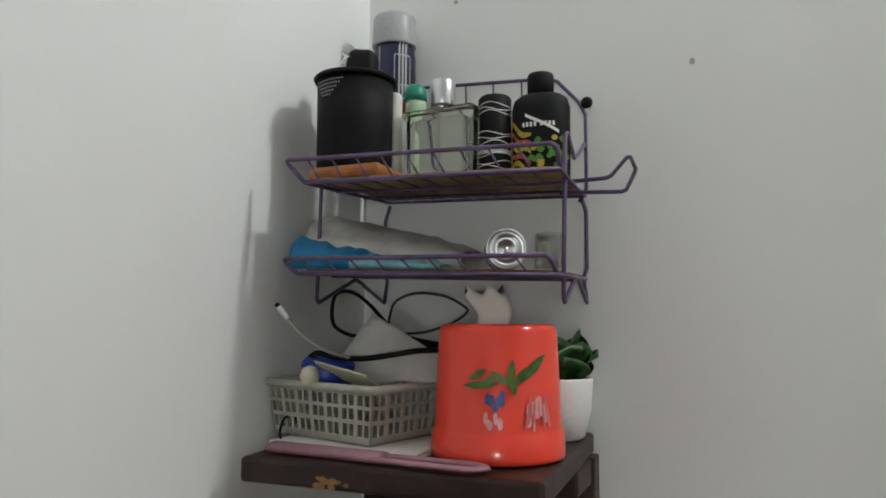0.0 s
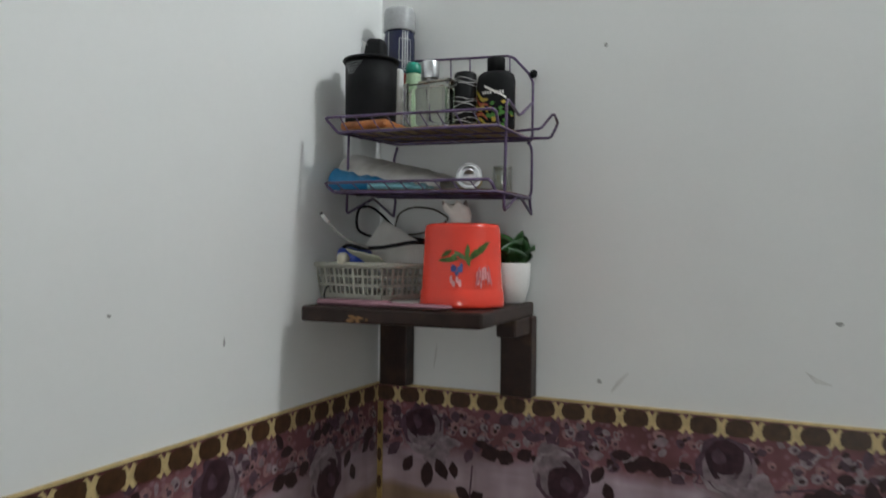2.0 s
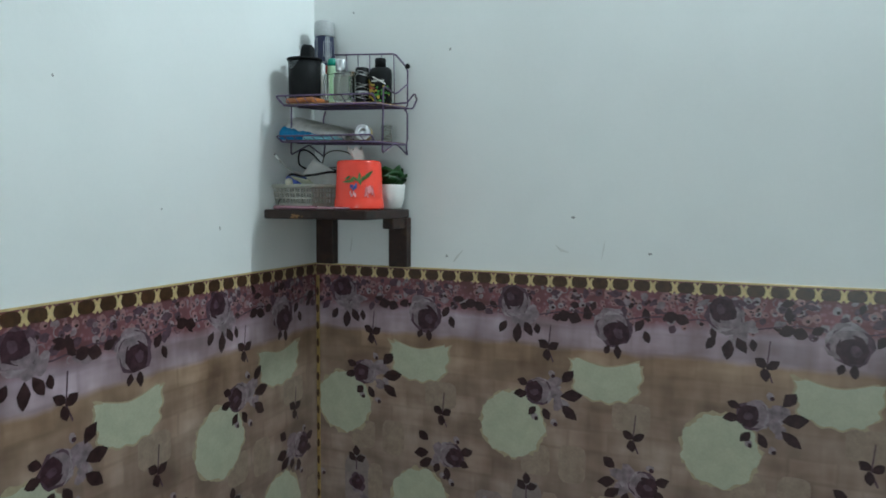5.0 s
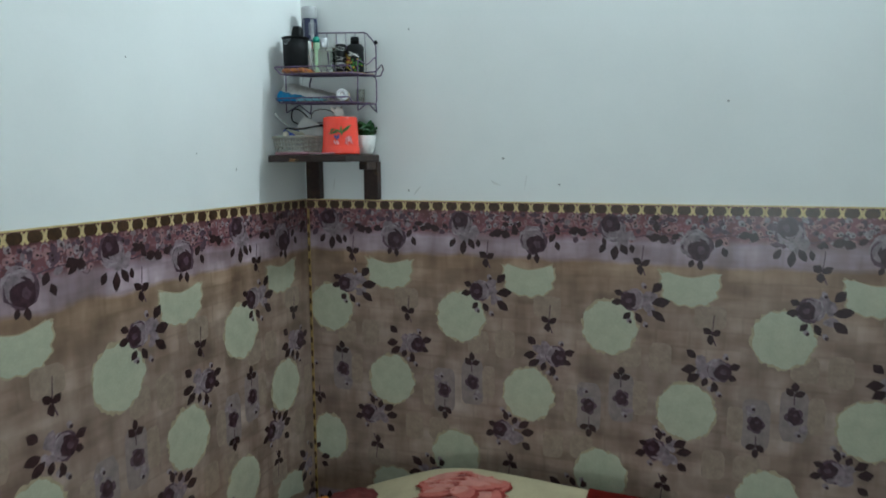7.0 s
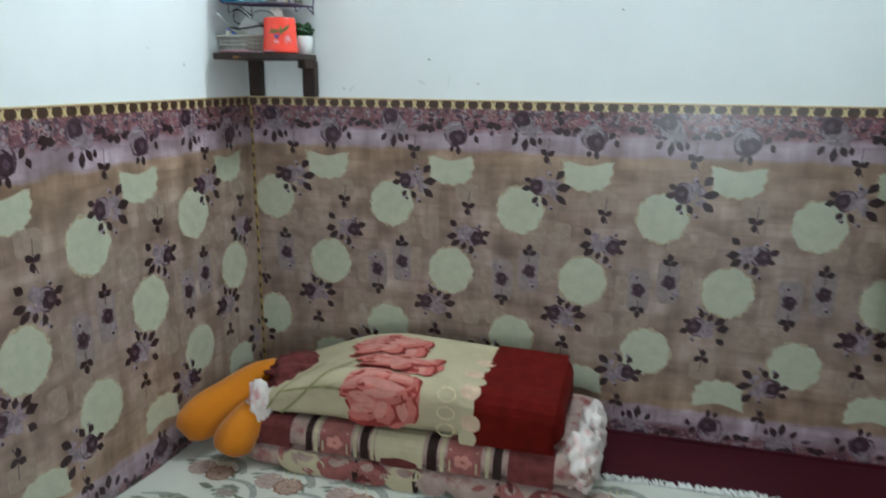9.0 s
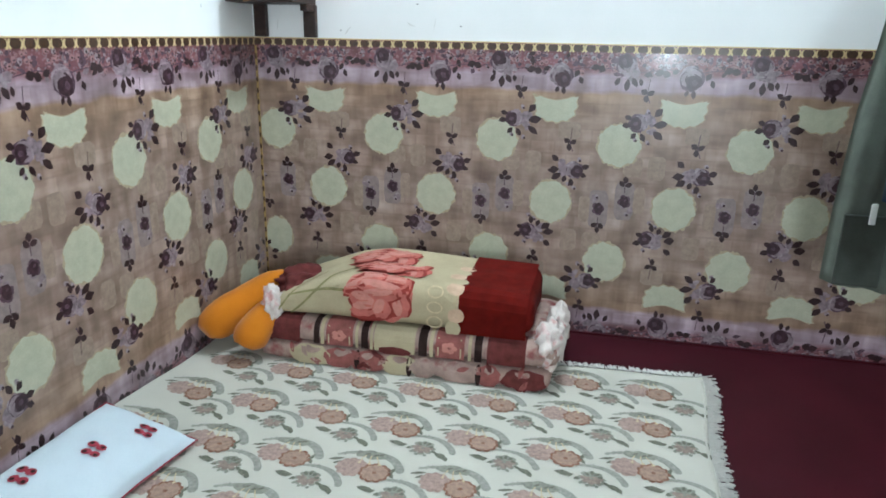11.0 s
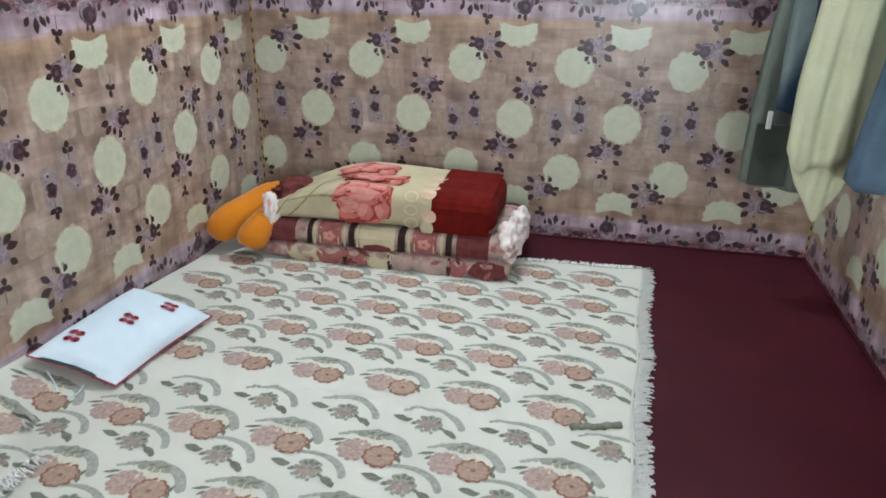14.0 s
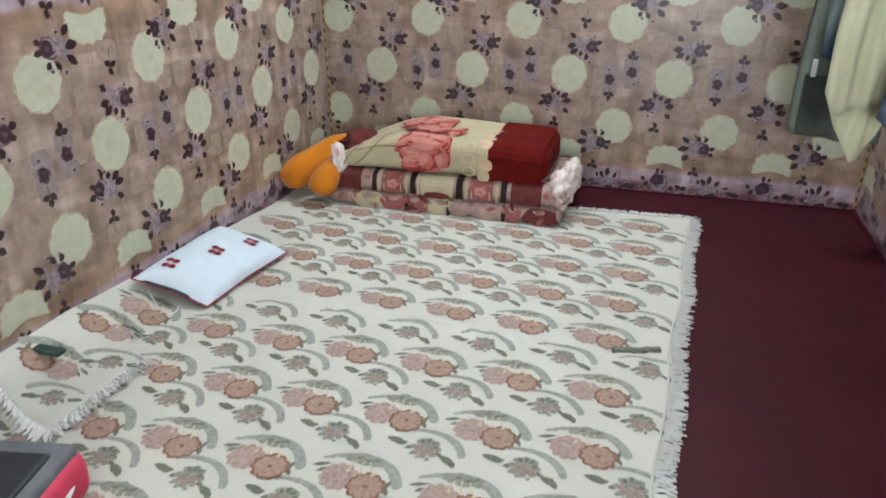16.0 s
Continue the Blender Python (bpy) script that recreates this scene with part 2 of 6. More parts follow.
M_CORAL = material("coral_plastic", (0.80, 0.060, 0.034), 0.15, spread=0.06, scale=12, fine=0.02)
M_PAPERW = material("white_paper", (0.86, 0.85, 0.82), 0.9, spread=0.05, scale=30, bump=0.2, bump_scale=60)
M_TISSUE = material("soft_tissue", (0.84, 0.79, 0.74), 0.95, spread=0.06, scale=40)
M_BASKET = material("grey_plastic_basket", (0.44, 0.43, 0.37), 0.55, spread=0.07, scale=25)
M_BLUE = material("blue_plastic", (0.015, 0.05, 0.36), 0.35, spread=0.2)
M_CYAN = material("blue_print", (0.01, 0.19, 0.42), 0.4, spread=0.15)
M_PINK = material("pink_plastic", (0.30, 0.15, 0.185), 0.45, spread=0.12, scale=25)
M_LEAFG = material("plant_green", (0.04, 0.12, 0.03), 0.4, spread=0.4, scale=40)
M_PRINTG = material("sticker_green", (0.07, 0.13, 0.02), 0.4, spread=0.4, scale=90)
M_PRINTP = material("sticker_pink", (0.80, 0.36, 0.36), 0.4, spread=0.2, scale=90)
M_PRINTD = material("sticker_deep_pink", (0.62, 0.15, 0.16), 0.4, spread=0.2, scale=90)
M_PRINTB = material("sticker_blue", (0.03, 0.05, 0.22), 0.4, spread=0.3, scale=90)
M_AMBER = material("amber_liquid", (0.42, 0.30, 0.08), 0.3, spread=0.1)
M_COPPER = material("orange_tray", (0.36, 0.13, 0.035), 0.45, spread=0.3, scale=40)
M_MUSTARD = material("mustard_plush", (0.48, 0.16, 0.006), 0.95, spec=0.12, spread=0.07, scale=9, bump=0.5, bump_scale=320, sheen=0.15)
M_BCREAM = material("blanket_cream", (0.41, 0.35, 0.225), 0.92, spec=0.12, spread=0.07, scale=14, bump=0.3, bump_scale=260, sheen=0.0)
M_BPINK = material("blanket_pink", (0.41, 0.125, 0.10), 0.92, spec=0.12, spread=0.15, scale=30, bump=0.3, bump_scale=260, sheen=0.0)
M_BROSE = material("blanket_rose", (0.23, 0.038, 0.03), 0.92, spec=0.12, spread=0.2, scale=30, bump=0.3, bump_scale=260, sheen=0.0)
M_BEDGE = material("blanket_pale_scallop", (0.50, 0.36, 0.25), 0.92, spec=0.12, spread=0.12, scale=30, bump=0.3, bump_scale=260)
M_BLIGHT = material("blanket_pale_pink", (0.46, 0.20, 0.165), 0.92, spec=0.12, spread=0.12, scale=30, bump=0.3, bump_scale=260, sheen=0.0)
M_BRED = material("blanket_dark_red", (0.088, 0.004, 0.002), 0.92, spec=0.12, spread=0.18, scale=25, bump=0.3, bump_scale=260, sheen=0.0)
M_BDUSTY = material("blanket_dusty_rose", (0.235, 0.085, 0.075), 0.92, spec=0.12, spread=0.2, scale=30, bump=0.3, bump_scale=260)
M_BMAR = material("blanket_maroon", (0.11, 0.028, 0.026), 0.92, spec=0.12, spread=0.25, scale=30, bump=0.3, bump_scale=260)
M_BBLACK = material("blanket_black_band", (0.028, 0.015, 0.013), 0.92, spec=0.12, spread=0.2, scale=30, bump=0.3, bump_scale=260)
M_BOLIVE = material("blanket_stem_green", (0.23, 0.21, 0.10), 0.92, spec=0.12, spread=0.2, scale=30, bump=0.3, bump_scale=260)
M_BMIX = material("blanket_edge_mix", (0.33, 0.235, 0.20), 0.92, spec=0.12, spread=0.2, scale=22, second=(0.20, 0.05, 0.05), second_scale=16, bump=0.3, bump_scale=260)
M_PILLOW = material("white_pillow_cotton", (0.54, 0.61, 0.66), 0.9, spread=0.03, scale=12, bump=0.25, bump_scale=350)
M_TEAL = material("dark_teal_cotton", (0.02, 0.055, 0.06), 0.9, spread=0.15, scale=30)
M_PRED = material("dark_red_cotton", (0.26, 0.025, 0.045), 0.9, spread=0.15, scale=30, bump=0.25, bump_scale=350)
M_OLIVE = material("olive_grey_cloth", (0.125, 0.14, 0.115), 0.92, spread=0.12, scale=14, bump=0.3, bump_scale=300)
M_NAVY = material("navy_cloth", (0.022, 0.036, 0.07), 0.92, spread=0.2, scale=14, bump=0.3, bump_scale=300)
M_DENIM = material("denim_blue_cloth", (0.085, 0.125, 0.17), 0.92, spread=0.15, scale=14, bump=0.3, bump_scale=300)
M_BUTTER = material("pale_yellow_cloth", (0.50, 0.50, 0.325), 0.92, spread=0.07, scale=10, bump=0.3, bump_scale=300)
M_LINING = material("dark_olive_lining", (0.06, 0.066, 0.055), 0.92, spec=0.2, spread=0.15, scale=14)
M_TWOTONE = dip_dyed_cloth("grey_blue_dyed_cloth", (0.25, 0.30, 0.30), (0.030, 0.052, 0.10), 2.435, 0.955, 0.42)
M_SMEAR = material("faint_smear", (0.66, 0.66, 0.64), 0.8, spread=0.08, scale=60)
M_SMUDGE = material("wall_smudge", (0.34, 0.34, 0.33), 0.8, spread=0.2, scale=40)
M_BAGRED = material("bag_red", (0.50, 0.03, 0.075), 0.6, spread=0.12, scale=25, bump=0.2, bump_scale=300)
M_BAGGREY = material("bag_grey", (0.12, 0.125, 0.13), 0.65, spread=0.15, scale=25, bump=0.2, bump_scale=300)
M_BAGBLK = material("bag_black", (0.012, 0.012, 0.015), 0.6, spread=0.2, scale=25, bump=0.2, bump_scale=300)

# ---- builders ----


def finish(ob, smooth):
    for p in ob.data.polygons:
        p.use_smooth = smooth
    return ob


def part(name, bm, mat, parent=None, label="", smooth=False):
    """Links a bmesh as one mesh object, under a thing or a part."""
    me = bpy.data.meshes.new(name)
    bm.to_mesh(me)
    bm.free()
    for mm in (mat if isinstance(mat, (list, tuple)) else [mat]):
        me.materials.append(mm)
    ob = finish(new(name, me), smooth)
    if parent:
        ob.parent = parent
    if label:
        tagged(ob, label)
    return ob


def raw(name, verts, faces, mats, idx=None, parent=None, smooth=False):
    me = bpy.data.meshes.new(name)
    me.from_pydata(verts, [], faces)
    for mm in (mats if isinstance(mats, (list, tuple)) else [mats]):
        me.materials.append(mm)
    if idx:
        me.polygons.foreach_set("material_index", idx)
    ob = finish(new(name, me), smooth)
    if parent:
        ob.parent = parent
    return ob


def thing(name, place, label, category, group="", turn=0.0):
    ob = new(name)
    ob.empty_display_size = 0.05
    ob.location, ob.rotation_euler = place, (0, 0, radians(turn))
    return tagged(ob, label, category, group)


def box(x0, x1, y0, y1, z0, z1, bevel=0.0, seg=2, bm=None):
    bm = bm or bmesh.new()
    r = bmesh.ops.create_cube(bm, size=1.0)
    for v in r["verts"]:
        v.co = Vector(((x0 + x1) / 2 + v.co.x * (x1 - x0), (y0 + y1) / 2 + v.co.y * (y1 - y0), (z0 + z1) / 2 + v.co.z * (z1 - z0)))
    if bevel:
        es = {e for v in r["verts"] for e in v.link_edges}
        bmesh.ops.bevel(bm, geom=list(es), offset=bevel, segments=seg, affect="EDGES", profile=0.5)
    return bm


def lathe(profile, n=32, bm=None, cx=0.0, cy=0.0, sx=1.0, sy=1.0):
    """A turned form from (radius, height) pairs, closed at both ends where the radius is 0."""
    bm = bm or bmesh.new()
    rings = []
    for r, z in profile:
        if r < 1e-6:
            rings.append([bm.verts.new((cx, cy, z))])
        else:
            rings.append([bm.verts.new((cx + sx * r * math.cos(2 * math.pi * k / n), cy + sy * r * math.sin(2 * math.pi * k / n), z)) for k in range(n)])
    for a, b in zip(rings, rings[1:]):
        for k in range(n):
            k2 = (k + 1) % n
            if len(a) == 1 and len(b) == 1:
                continue
            if len(a) == 1:
                bm.faces.new((a[0], b[k2], b[k]))
            elif len(b) == 1:
                bm.faces.new((a[k], a[k2], b[0]))
            else:
                bm.faces.new((a[k], a[k2], b[k2], b[k]))
    bmesh.ops.recalc_face_normals(bm, faces=bm.faces[:])
    return bm


def smooth_path(pts, per=6):
    """Catmull-Rom through the points."""
    P = [Vector(p) for p in pts]
    P = [2 * P[0] - P[1]] + P + [2 * P[-1] - P[-2]]
    out = []
    for a, b, c, d in zip(P, P[1:], P[2:], P[3:]):
        for k in range(per):
            t = k / per
            out.append(0.5 * (2 * b + (c - a) * t + (2 * a - 5 * b + 4 * c - d) * t * t + (3 * b - a - 3 * c + d) * t ** 3))
    out.append(P[-2])
    return out


def tube(pts, r, n=8, bm=None, taper=None):
    """A round wire along the points, mitred at its bends."""
    bm = bm or bmesh.new()
    P = [Vector(p) for p in pts]
    rings, up = [], None
    for i, p in enumerate(P):
        a = (P[i] - P[i - 1]).normalized() if i else (P[1] - P[0]).normalized()
        b = (P[i + 1] - P[i]).normalized() if i + 1 < len(P) else a
        d = (a + b).normalized() if (a + b).length > 1e-5 else a
        if up is None:
            up = d.orthogonal().normalized()
        up = (up - d * up.dot(d))
        up = up.normalized() if up.length > 1e-5 else d.orthogonal().normalized()
        s = d.cross(up)
        k = r * (taper[i] if taper else 1.0)
        rings.append([bm.verts.new(p + k * (math.cos(2 * math.pi * j / n) * up + math.sin(2 * math.pi * j / n) * s)) for j in range(n)])
    for a, b in zip(rings, rings[1:]):
        for j in range(n):
            bm.faces.new((a[j], a[(j + 1) % n], b[(j + 1) % n], b[j]))
    bm.faces.new(rings[0][::-1])
    bm.faces.new(rings[-1])
    bmesh.ops.recalc_face_normals(bm, faces=bm.faces[:])
    return bm


class Print:
    """Flat printed shapes laid on a surface: place(u, v, lift) gives the point."""

    def __init__(self, place, seed):
        self.place, self.v, self.f, self.m, self.rng = place, [], [], [], random.Random(seed)

    def blob(self, u, v, ru, rv, mat, lift, turn=0.0, rough=0.12, n=14, shape=None):
        lift += (len(self.f) % 991) * 1.5e-7
        c, s = math.cos(radians(turn)), math.sin(radians(turn))
        base = len(self.v)
        self.v.append(self.place(u, v, lift))
        for k in range(n):
            a = 2 * math.pi * k / n
            q = 1 + self.rng.uniform(-rough, rough)
            x, y = math.cos(a) * ru * q, math.sin(a) * rv * q
            if shape:
                x, y = shape(x / ru, y / rv)
                x, y = x * ru, y * rv
            self.v.append(self.place(u + c * x - s * y, v + s * x + c * y, lift))
        for k in range(n):
            self.f.append((base, base + 1 + k, base + 1 + (k + 1) % n))
            self.m.append(mat)

    def leaf(self, u, v, length, width, turn, mat, lift):
        lift += (len(self.f) % 991) * 1.5e-7
        c, s = math.cos(radians(turn)), math.sin(radians(turn))
        base = len(self.v)
        outline = [(-0.5, 0), (-0.25, 0.36), (0.05, 0.5), (0.3, 0.28), (0.5, 0), (0.3, -0.3), (0.05, -0.5), (-0.25, -0.36)]
        self.v.append(self.place(u, v, lift))
        for x, y in outline:
            x, y = x * length * self.rng.uniform(0.9, 1.1), y * width * self.rng.uniform(0.85, 1.15)
            self.v.append(self.place(u + c * x - s * y, v + s * x + c * y, lift))
        for k in range(8):
            self.f.append((base, base + 1 + k, base + 1 + (k + 1) % 8))
            self.m.append(mat)

    def stroke(self, pts, w, mat, lift):
        lift += (len(self.f) % 991) * 1.5e-7
        base = len(self.v)
        for i, (u, v) in enumerate(pts):
            a, b = pts[max(0, i - 1)], pts[min(len(pts) - 1, i + 1)]
            d = Vector((b[0] - a[0], b[1] - a[1])).normalized()
            ww = w[i] if isinstance(w, (list, tuple)) else w
            for sgn in (-1, 1):
                self.v.append(self.place(u - sgn * d.y * ww / 2, v + sgn * d.x * ww / 2, lift))
        for i in range(len(pts) - 1):
            k = base + 2 * i
            self.f.append((k, k + 2, k + 3, k + 1))
            self.m.append(mat)

    def done(self, name, mats, parent):
        return raw(name, self.v, self.f, mats, self.m, parent)

# ---- the room ----
RX, RY, RZ, TOP, PER = 2.9, -7.4, 3.4, 1.299, 0.53


def setting(ob, label):
    return tagged(ob, label, "", "", "structure")


setting(part("floor", box(-0.12, RX + 0.12, RY - 0.12, 0.12, -0.1, 0.0), M_FLOOR), "dark red vinyl floor covering, slightly glossy")
setting(part("ceiling", box(-0.12, RX + 0.12, RY - 0.12, 0.12, RZ, RZ + 0.1), M_CEIL), "plain off-white painted ceiling")
wall_back = setting(part("wall_back", box(-0.12, RX + 0.12, 0.0, 0.12, 0, RZ), M_PAINT), "white painted wall above floral wallpaper")
wall_left = setting(part("wall_left", box(-0.12, 0.0, RY, 0.0, 0, RZ), M_PAINT), "white painted wall above floral wallpaper")
wall_right = setting(part("wall_right", box(RX, RX + 0.12, RY, 0.0, 0, RZ), M_PAINT), "white painted wall behind hanging clothes")
setting(part("wall_rear", box(-0.12, RX + 0.12, RY - 0.12, RY, 0, RZ), M_PAINT), "plain white painted wall")
T = 0.002
paper_back = setting(part("wallpaper_back", box(0.0, RX, -T, 0.0, 0, TOP), M_PAPER), "floral wallpaper with purple roses and cream patches")
paper_left = setting(part("wallpaper_left", box(0.0, T, RY, -T, 0, TOP), M_PAPER), "floral wallpaper with purple roses and cream patches")
paper_right = setting(part("wallpaper_right", box(RX - T, RX, RY, -T, 0, TOP), M_PAPER), "floral wallpaper with purple roses and cream patches")


def on_back(u, v, lift):
    return (u, -T - lift, v)


def on_left(u, v, lift):
    return (T + lift, u, v)


def on_right(u, v, lift):
    return (RX - T - lift, RX - u, v)


def rose(p, u, v, r, flip=1.0, lil=(1, 0)):
    """A printed rose: a dark heart, and large pale petals folding over it from its lit side."""
    aim = math.degrees(math.atan2(lil[1], lil[0]))
    if r < 0.04:
        for k in range(5):
            a = radians(aim + 72 * k)
            p.blob(u + 0.5 * r * math.cos(a), v + 0.62 * r * math.sin(a), r * 0.34, r * 0.40, 2 if k else 1, 0.0006 + 0.00004 * k, math.degrees(a), 0.16, 9)
        p.blob(u, v, r * 0.56, r * 0.72, 0, 0.0009, 0, 0.14, 12)
        p.blob(u + 0.1 * r, v + 0.2 * r, r * 0.20, r * 0.14, 2, 0.0012, 30, 0.2, 8)
        return
    cx, cy = math.cos(radians(aim)), math.sin(radians(aim))
    for k in range(7):
        a = radians(aim + (k - 3) * 36 + p.rng.uniform(-9, 9))
        q = 0.62 - 0.05 * abs(k - 3)
        p.blob(u + q * r * math.cos(a), v + q * r * math.sin(a), r * 0.46, r * 0.36, 4 if k in (2, 4) else 1, 0.0005 + 0.00004 * k, math.degrees(a) + 90, 0.16, 11)
    p.blob(u - 0.10 * r * cx, v - 0.10 * r * cy, r * 0.84, r * 0.84, 2, 0.0008, 0, 0.12, 16)
    for k in range(4):
        a = radians(aim + (k - 1.5) * 58 + p.rng.uniform(-12, 12))
        p.blob(u + 0.50 * r * math.cos(a), v + 0.50 * r * math.sin(a), r * 0.40, r * 0.24, 1, 0.0010 + 0.00004 * k, math.degrees(a) + 78, 0.16, 9)
    p.blob(u - 0.24 * r * cx, v - 0.24 * r * cy, r * 0.60, r * 0.62, 0, 0.0013, 0, 0.14, 13)
    for k, (rr, a0, a1) in enumerate(((0.70, -62, 8), (0.58, 14, 84), (0.34, -70, 40))):
        pts = [(u + rr * r * math.cos(radians(aim + a0 + (a1 - a0) * q / 6)), v + rr * r * math.sin(radians(aim + a0 + (a1 - a0) * q / 6))) for q in range(7)]
        p.stroke(pts, [r * x for x in (0.02, 0.10, 0.17, 0.19, 0.15, 0.08, 0.02)], 4 if k == 0 else 1, 0.0015 + 0.00004 * k)
    p.blob(u - 0.30 * r * cx + 0.1 * r * cy, v - 0.30 * r * cy, r * 0.26, r * 0.20, 2, 0.0018, aim, 0.2, 9)


LEAVES_A = ((0.798, 0.98, 0.055, 0.03, 10), (0.784, 1.027, 0.042, 0.026, 50), (0.79, 0.935, 0.05, 0.026, -40), (0.657, 0.972, 0.036, 0.022, 190), (0.662, 1.003, 0.03, 0.02, 160), (0.728, 0.925, 0.036, 0.02, -60), (0.69, 0.93, 0.03, 0.02, 230))
LEAVES_B = ((0.892, 0.772, 0.046, 0.028, 190), (0.897, 0.822, 0.036, 0.024, 140), (0.905, 0.745, 0.045, 0.026, 215), (1.03, 0.79, 0.036, 0.024, 20), (0.972, 0.722, 0.036, 0.02, -80), (0.94, 0.735, 0.03, 0.02, 250), (1.022, 0.755, 0.03, 0.02, -20))
LEAVES_TOP = ((0.645, 1.135, 0.05, 0.024, 85), (0.605, 1.15, 0.036, 0.02, 60), (0.675, 1.148, 0.04, 0.022, 120), (0.70, 1.15, 0.03, 0.016, 100), (0.886, 1.11, 0.026, 0.016, 70), (0.913, 1.106, 0.034, 0.018, 95), (0.772, 1.19, 0.036, 0.026, 20), (0.80, 1.186, 0.036, 0.026, 160), (0.965, 1.178, 0.034, 0.02, 60), (0.984, 1.15, 0.032, 0.018, 110), (1.04, 1.205, 0.036, 0.026, 200), (1.066, 1.2, 0.036, 0.026, -20), (0.835, 1.195, 0.03, 0.02, 30))


def notched(x, y):
    """A squarish patch with a hollow upper edge."""
    a, b = max(-1, min(1, 1.22 * x)), max(-1, min(1, 1.22 * y))
    w = 1 + 0.12 * b + 0.05 * math.sin(9 * b)
    return a * w, b * (0.60 + 0.50 * abs(a) ** 1.6) if b > 0 else b * (1.0 - 0.22 * abs(a) + 0.06 * math.sin(11 * a))


def scalloped(x, y):
    a = math.atan2(y, x)
    k = 1 + 0.035 * math.cos(9 * a + 0.7) + 0.02 * math.cos(5 * a)
    return x * k, y * k


def motif(p, k, lo, hi):
    """One repeat of the print; its lower half is the upper half turned about the middle."""
    for half in (0, 1):
        def put(u, v):
            if half:
                u, v = 2 * 0.6235 - u, 2 * 0.634 - v
            return u + k, v - 0.041 * max(0.0, 1.03 - v)

        spin = 180 * half

        def inside(u, margin):
            return lo + margin < u < hi - margin

        # cream patches
        for u, v, ru, rv, top in ((0.884, 1.028, 0.088, 0.06, 1), (0.634, 0.888, 0.094, 0.093, 0), (0.886, 0.632, 0.094, 0.096, 0)):
            if half and v == 0.632:
                continue
            a, b = put(u, v)
            if inside(a, 0.0):
                ru2 = min(ru, a - lo, hi - a) if (a - ru < lo or a + ru > hi) else ru
                if top:
                    p.blob(a, b, ru2 * 1.03, rv * 1.05, 8, 0.0003, spin, 0.09, 70, notched)
                    p.blob(a, b, ru2 * 0.97, rv * 0.97, 3, 0.00046, spin, 0.05, 70, notched)
                else:
                    p.blob(a, b, ru2, rv * 1.04, 8, 0.0003, spin, 0.07, 60)
                    p.blob(a, b, ru2 * 0.95, rv * 0.98, 3, 0.00046, spin, 0.04, 60, scalloped)
        for u, v, ru, rv, m in ((0.678, 0.655, 0.052, 0.100, 6), (0.74, 0.66, 0.03, 0.07, 7), (0.70, 0.80, 0.05, 0.05, 7), (0.95, 0.94, 0.06, 0.045, 7), (0.80, 0.80, 0.045, 0.06, 7)):
            a, b = put(u, v)
            if inside(a, ru):
                p.blob(a, b, ru, rv, m, 0.00008 + 0.00001 * m, 0, 0.06, 24, lambda x, y: (max(-0.8, min(0.8, x)), max(-0.85, min(0.85, y))))
        roses = ((0.707, 0.982, 0.044, (1, 0.2)), (0.982, 0.775, 0.044, (-1, 0.3)), (0.678, 0.652, 0.034, (-0.3, -1)), (0.636, 1.218, 0.05, (0.4, -1)), (0.9, 1.168, 0.055, (-0.5, 0.8)))
        for u, v, r, lil in roses:
            a, b = put(u, v)
            if inside(a, r):
                sg = -1 if half else 1
                rose(p, a, b, r, 1, (lil[0] * sg, lil[1] * sg))
        # lilac haze of half-open petals beside each rose
        for u, v, r in ((0.752, 0.995, 0.032), (0.765, 0.955, 0.022), (0.938, 0.792, 0.032), (0.93, 0.755, 0.022), (0.70, 0.61, 0.018), (0.66, 1.175, 0.03), (0.685, 1.19, 0.022)):
            a, b = put(u, v)
            if inside(a, r):
                for q in range(3):
                    t = p.rng.uniform(0, 360)
                    p.blob(a + 0.4 * r * math.cos(t), b + 0.4 * r * math.sin(t), r * 0.8, r * 0.5, 1 if q else 4, 0.0006 + q * 0.0001, t * 57, 0.15, 8)
        for u, v, ln, w, t in LEAVES_A + LEAVES_B + LEAVES_TOP:
            a, b = put(u, v)
            if inside(a, 0.02):
                p.leaf(a, b, ln * 1.08, w * 1.15, t + spin, 5, 0.0011)
        # sprigs of three leaves on a thin stem, small leaf pairs, buds
        for u, v in ((0.731, 1.098), (0.956, 0.886)):
            a, b = put(u, v)
            if inside(a, 0.03):
                sg = -1 if half else 1
                p.stroke([(a + 0.006 * sg, b + 0.065 * sg), (a + 0.003 * sg, b + 0.03 * sg), (a, b)], 0.0032, 2, 0.0008)
                p.stroke([(a, b), (a + 0.014 * sg, b - 0.035 * sg)], 0.004, 2, 0.0008)
                for dx, dy, t in ((-0.013, 0.012, 145), (0.014, 0.008, 35), (-0.003, -0.016, -80)):
                    p.leaf(a + dx * sg, b + dy * sg, 0.034, 0.024, t + spin, 5, 0.0011)
        for u, v in ((0.676, 0.728),):
            a, b = put(u, v)
            if inside(a, 0.03):
                sg = -1 if half else 1
                for dx, dy, t in ((-0.014, 0.0, 130), (0.015, -0.003, 20), (0.0, 0.018, 95)):
                    p.leaf(a + dx * sg, b + dy * sg, 0.034, 0.024, t + spin, 5, 0.0011)
                p.stroke([(a, b), (a, b - 0.04 * sg)], 0.004, 2, 0.0008)
        for u, v in ((0.697, 0.915), (0.75, 0.905), (0.742, 1.03), (0.96, 0.715), (0.985, 0.70), (1.0, 0.82), (0.69, 0.6)):
            a, b = put(u, v)
            if inside(a, 0.015):
                p.blob(a, b, 0.009, 0.011, 4, 0.0010, p.rng.uniform(0, 90), 0.15, 7)
                p.blob(a + 0.004, b - 0.005, 0.006, 0.006, 0, 0.0012, 0, 0.15, 6)
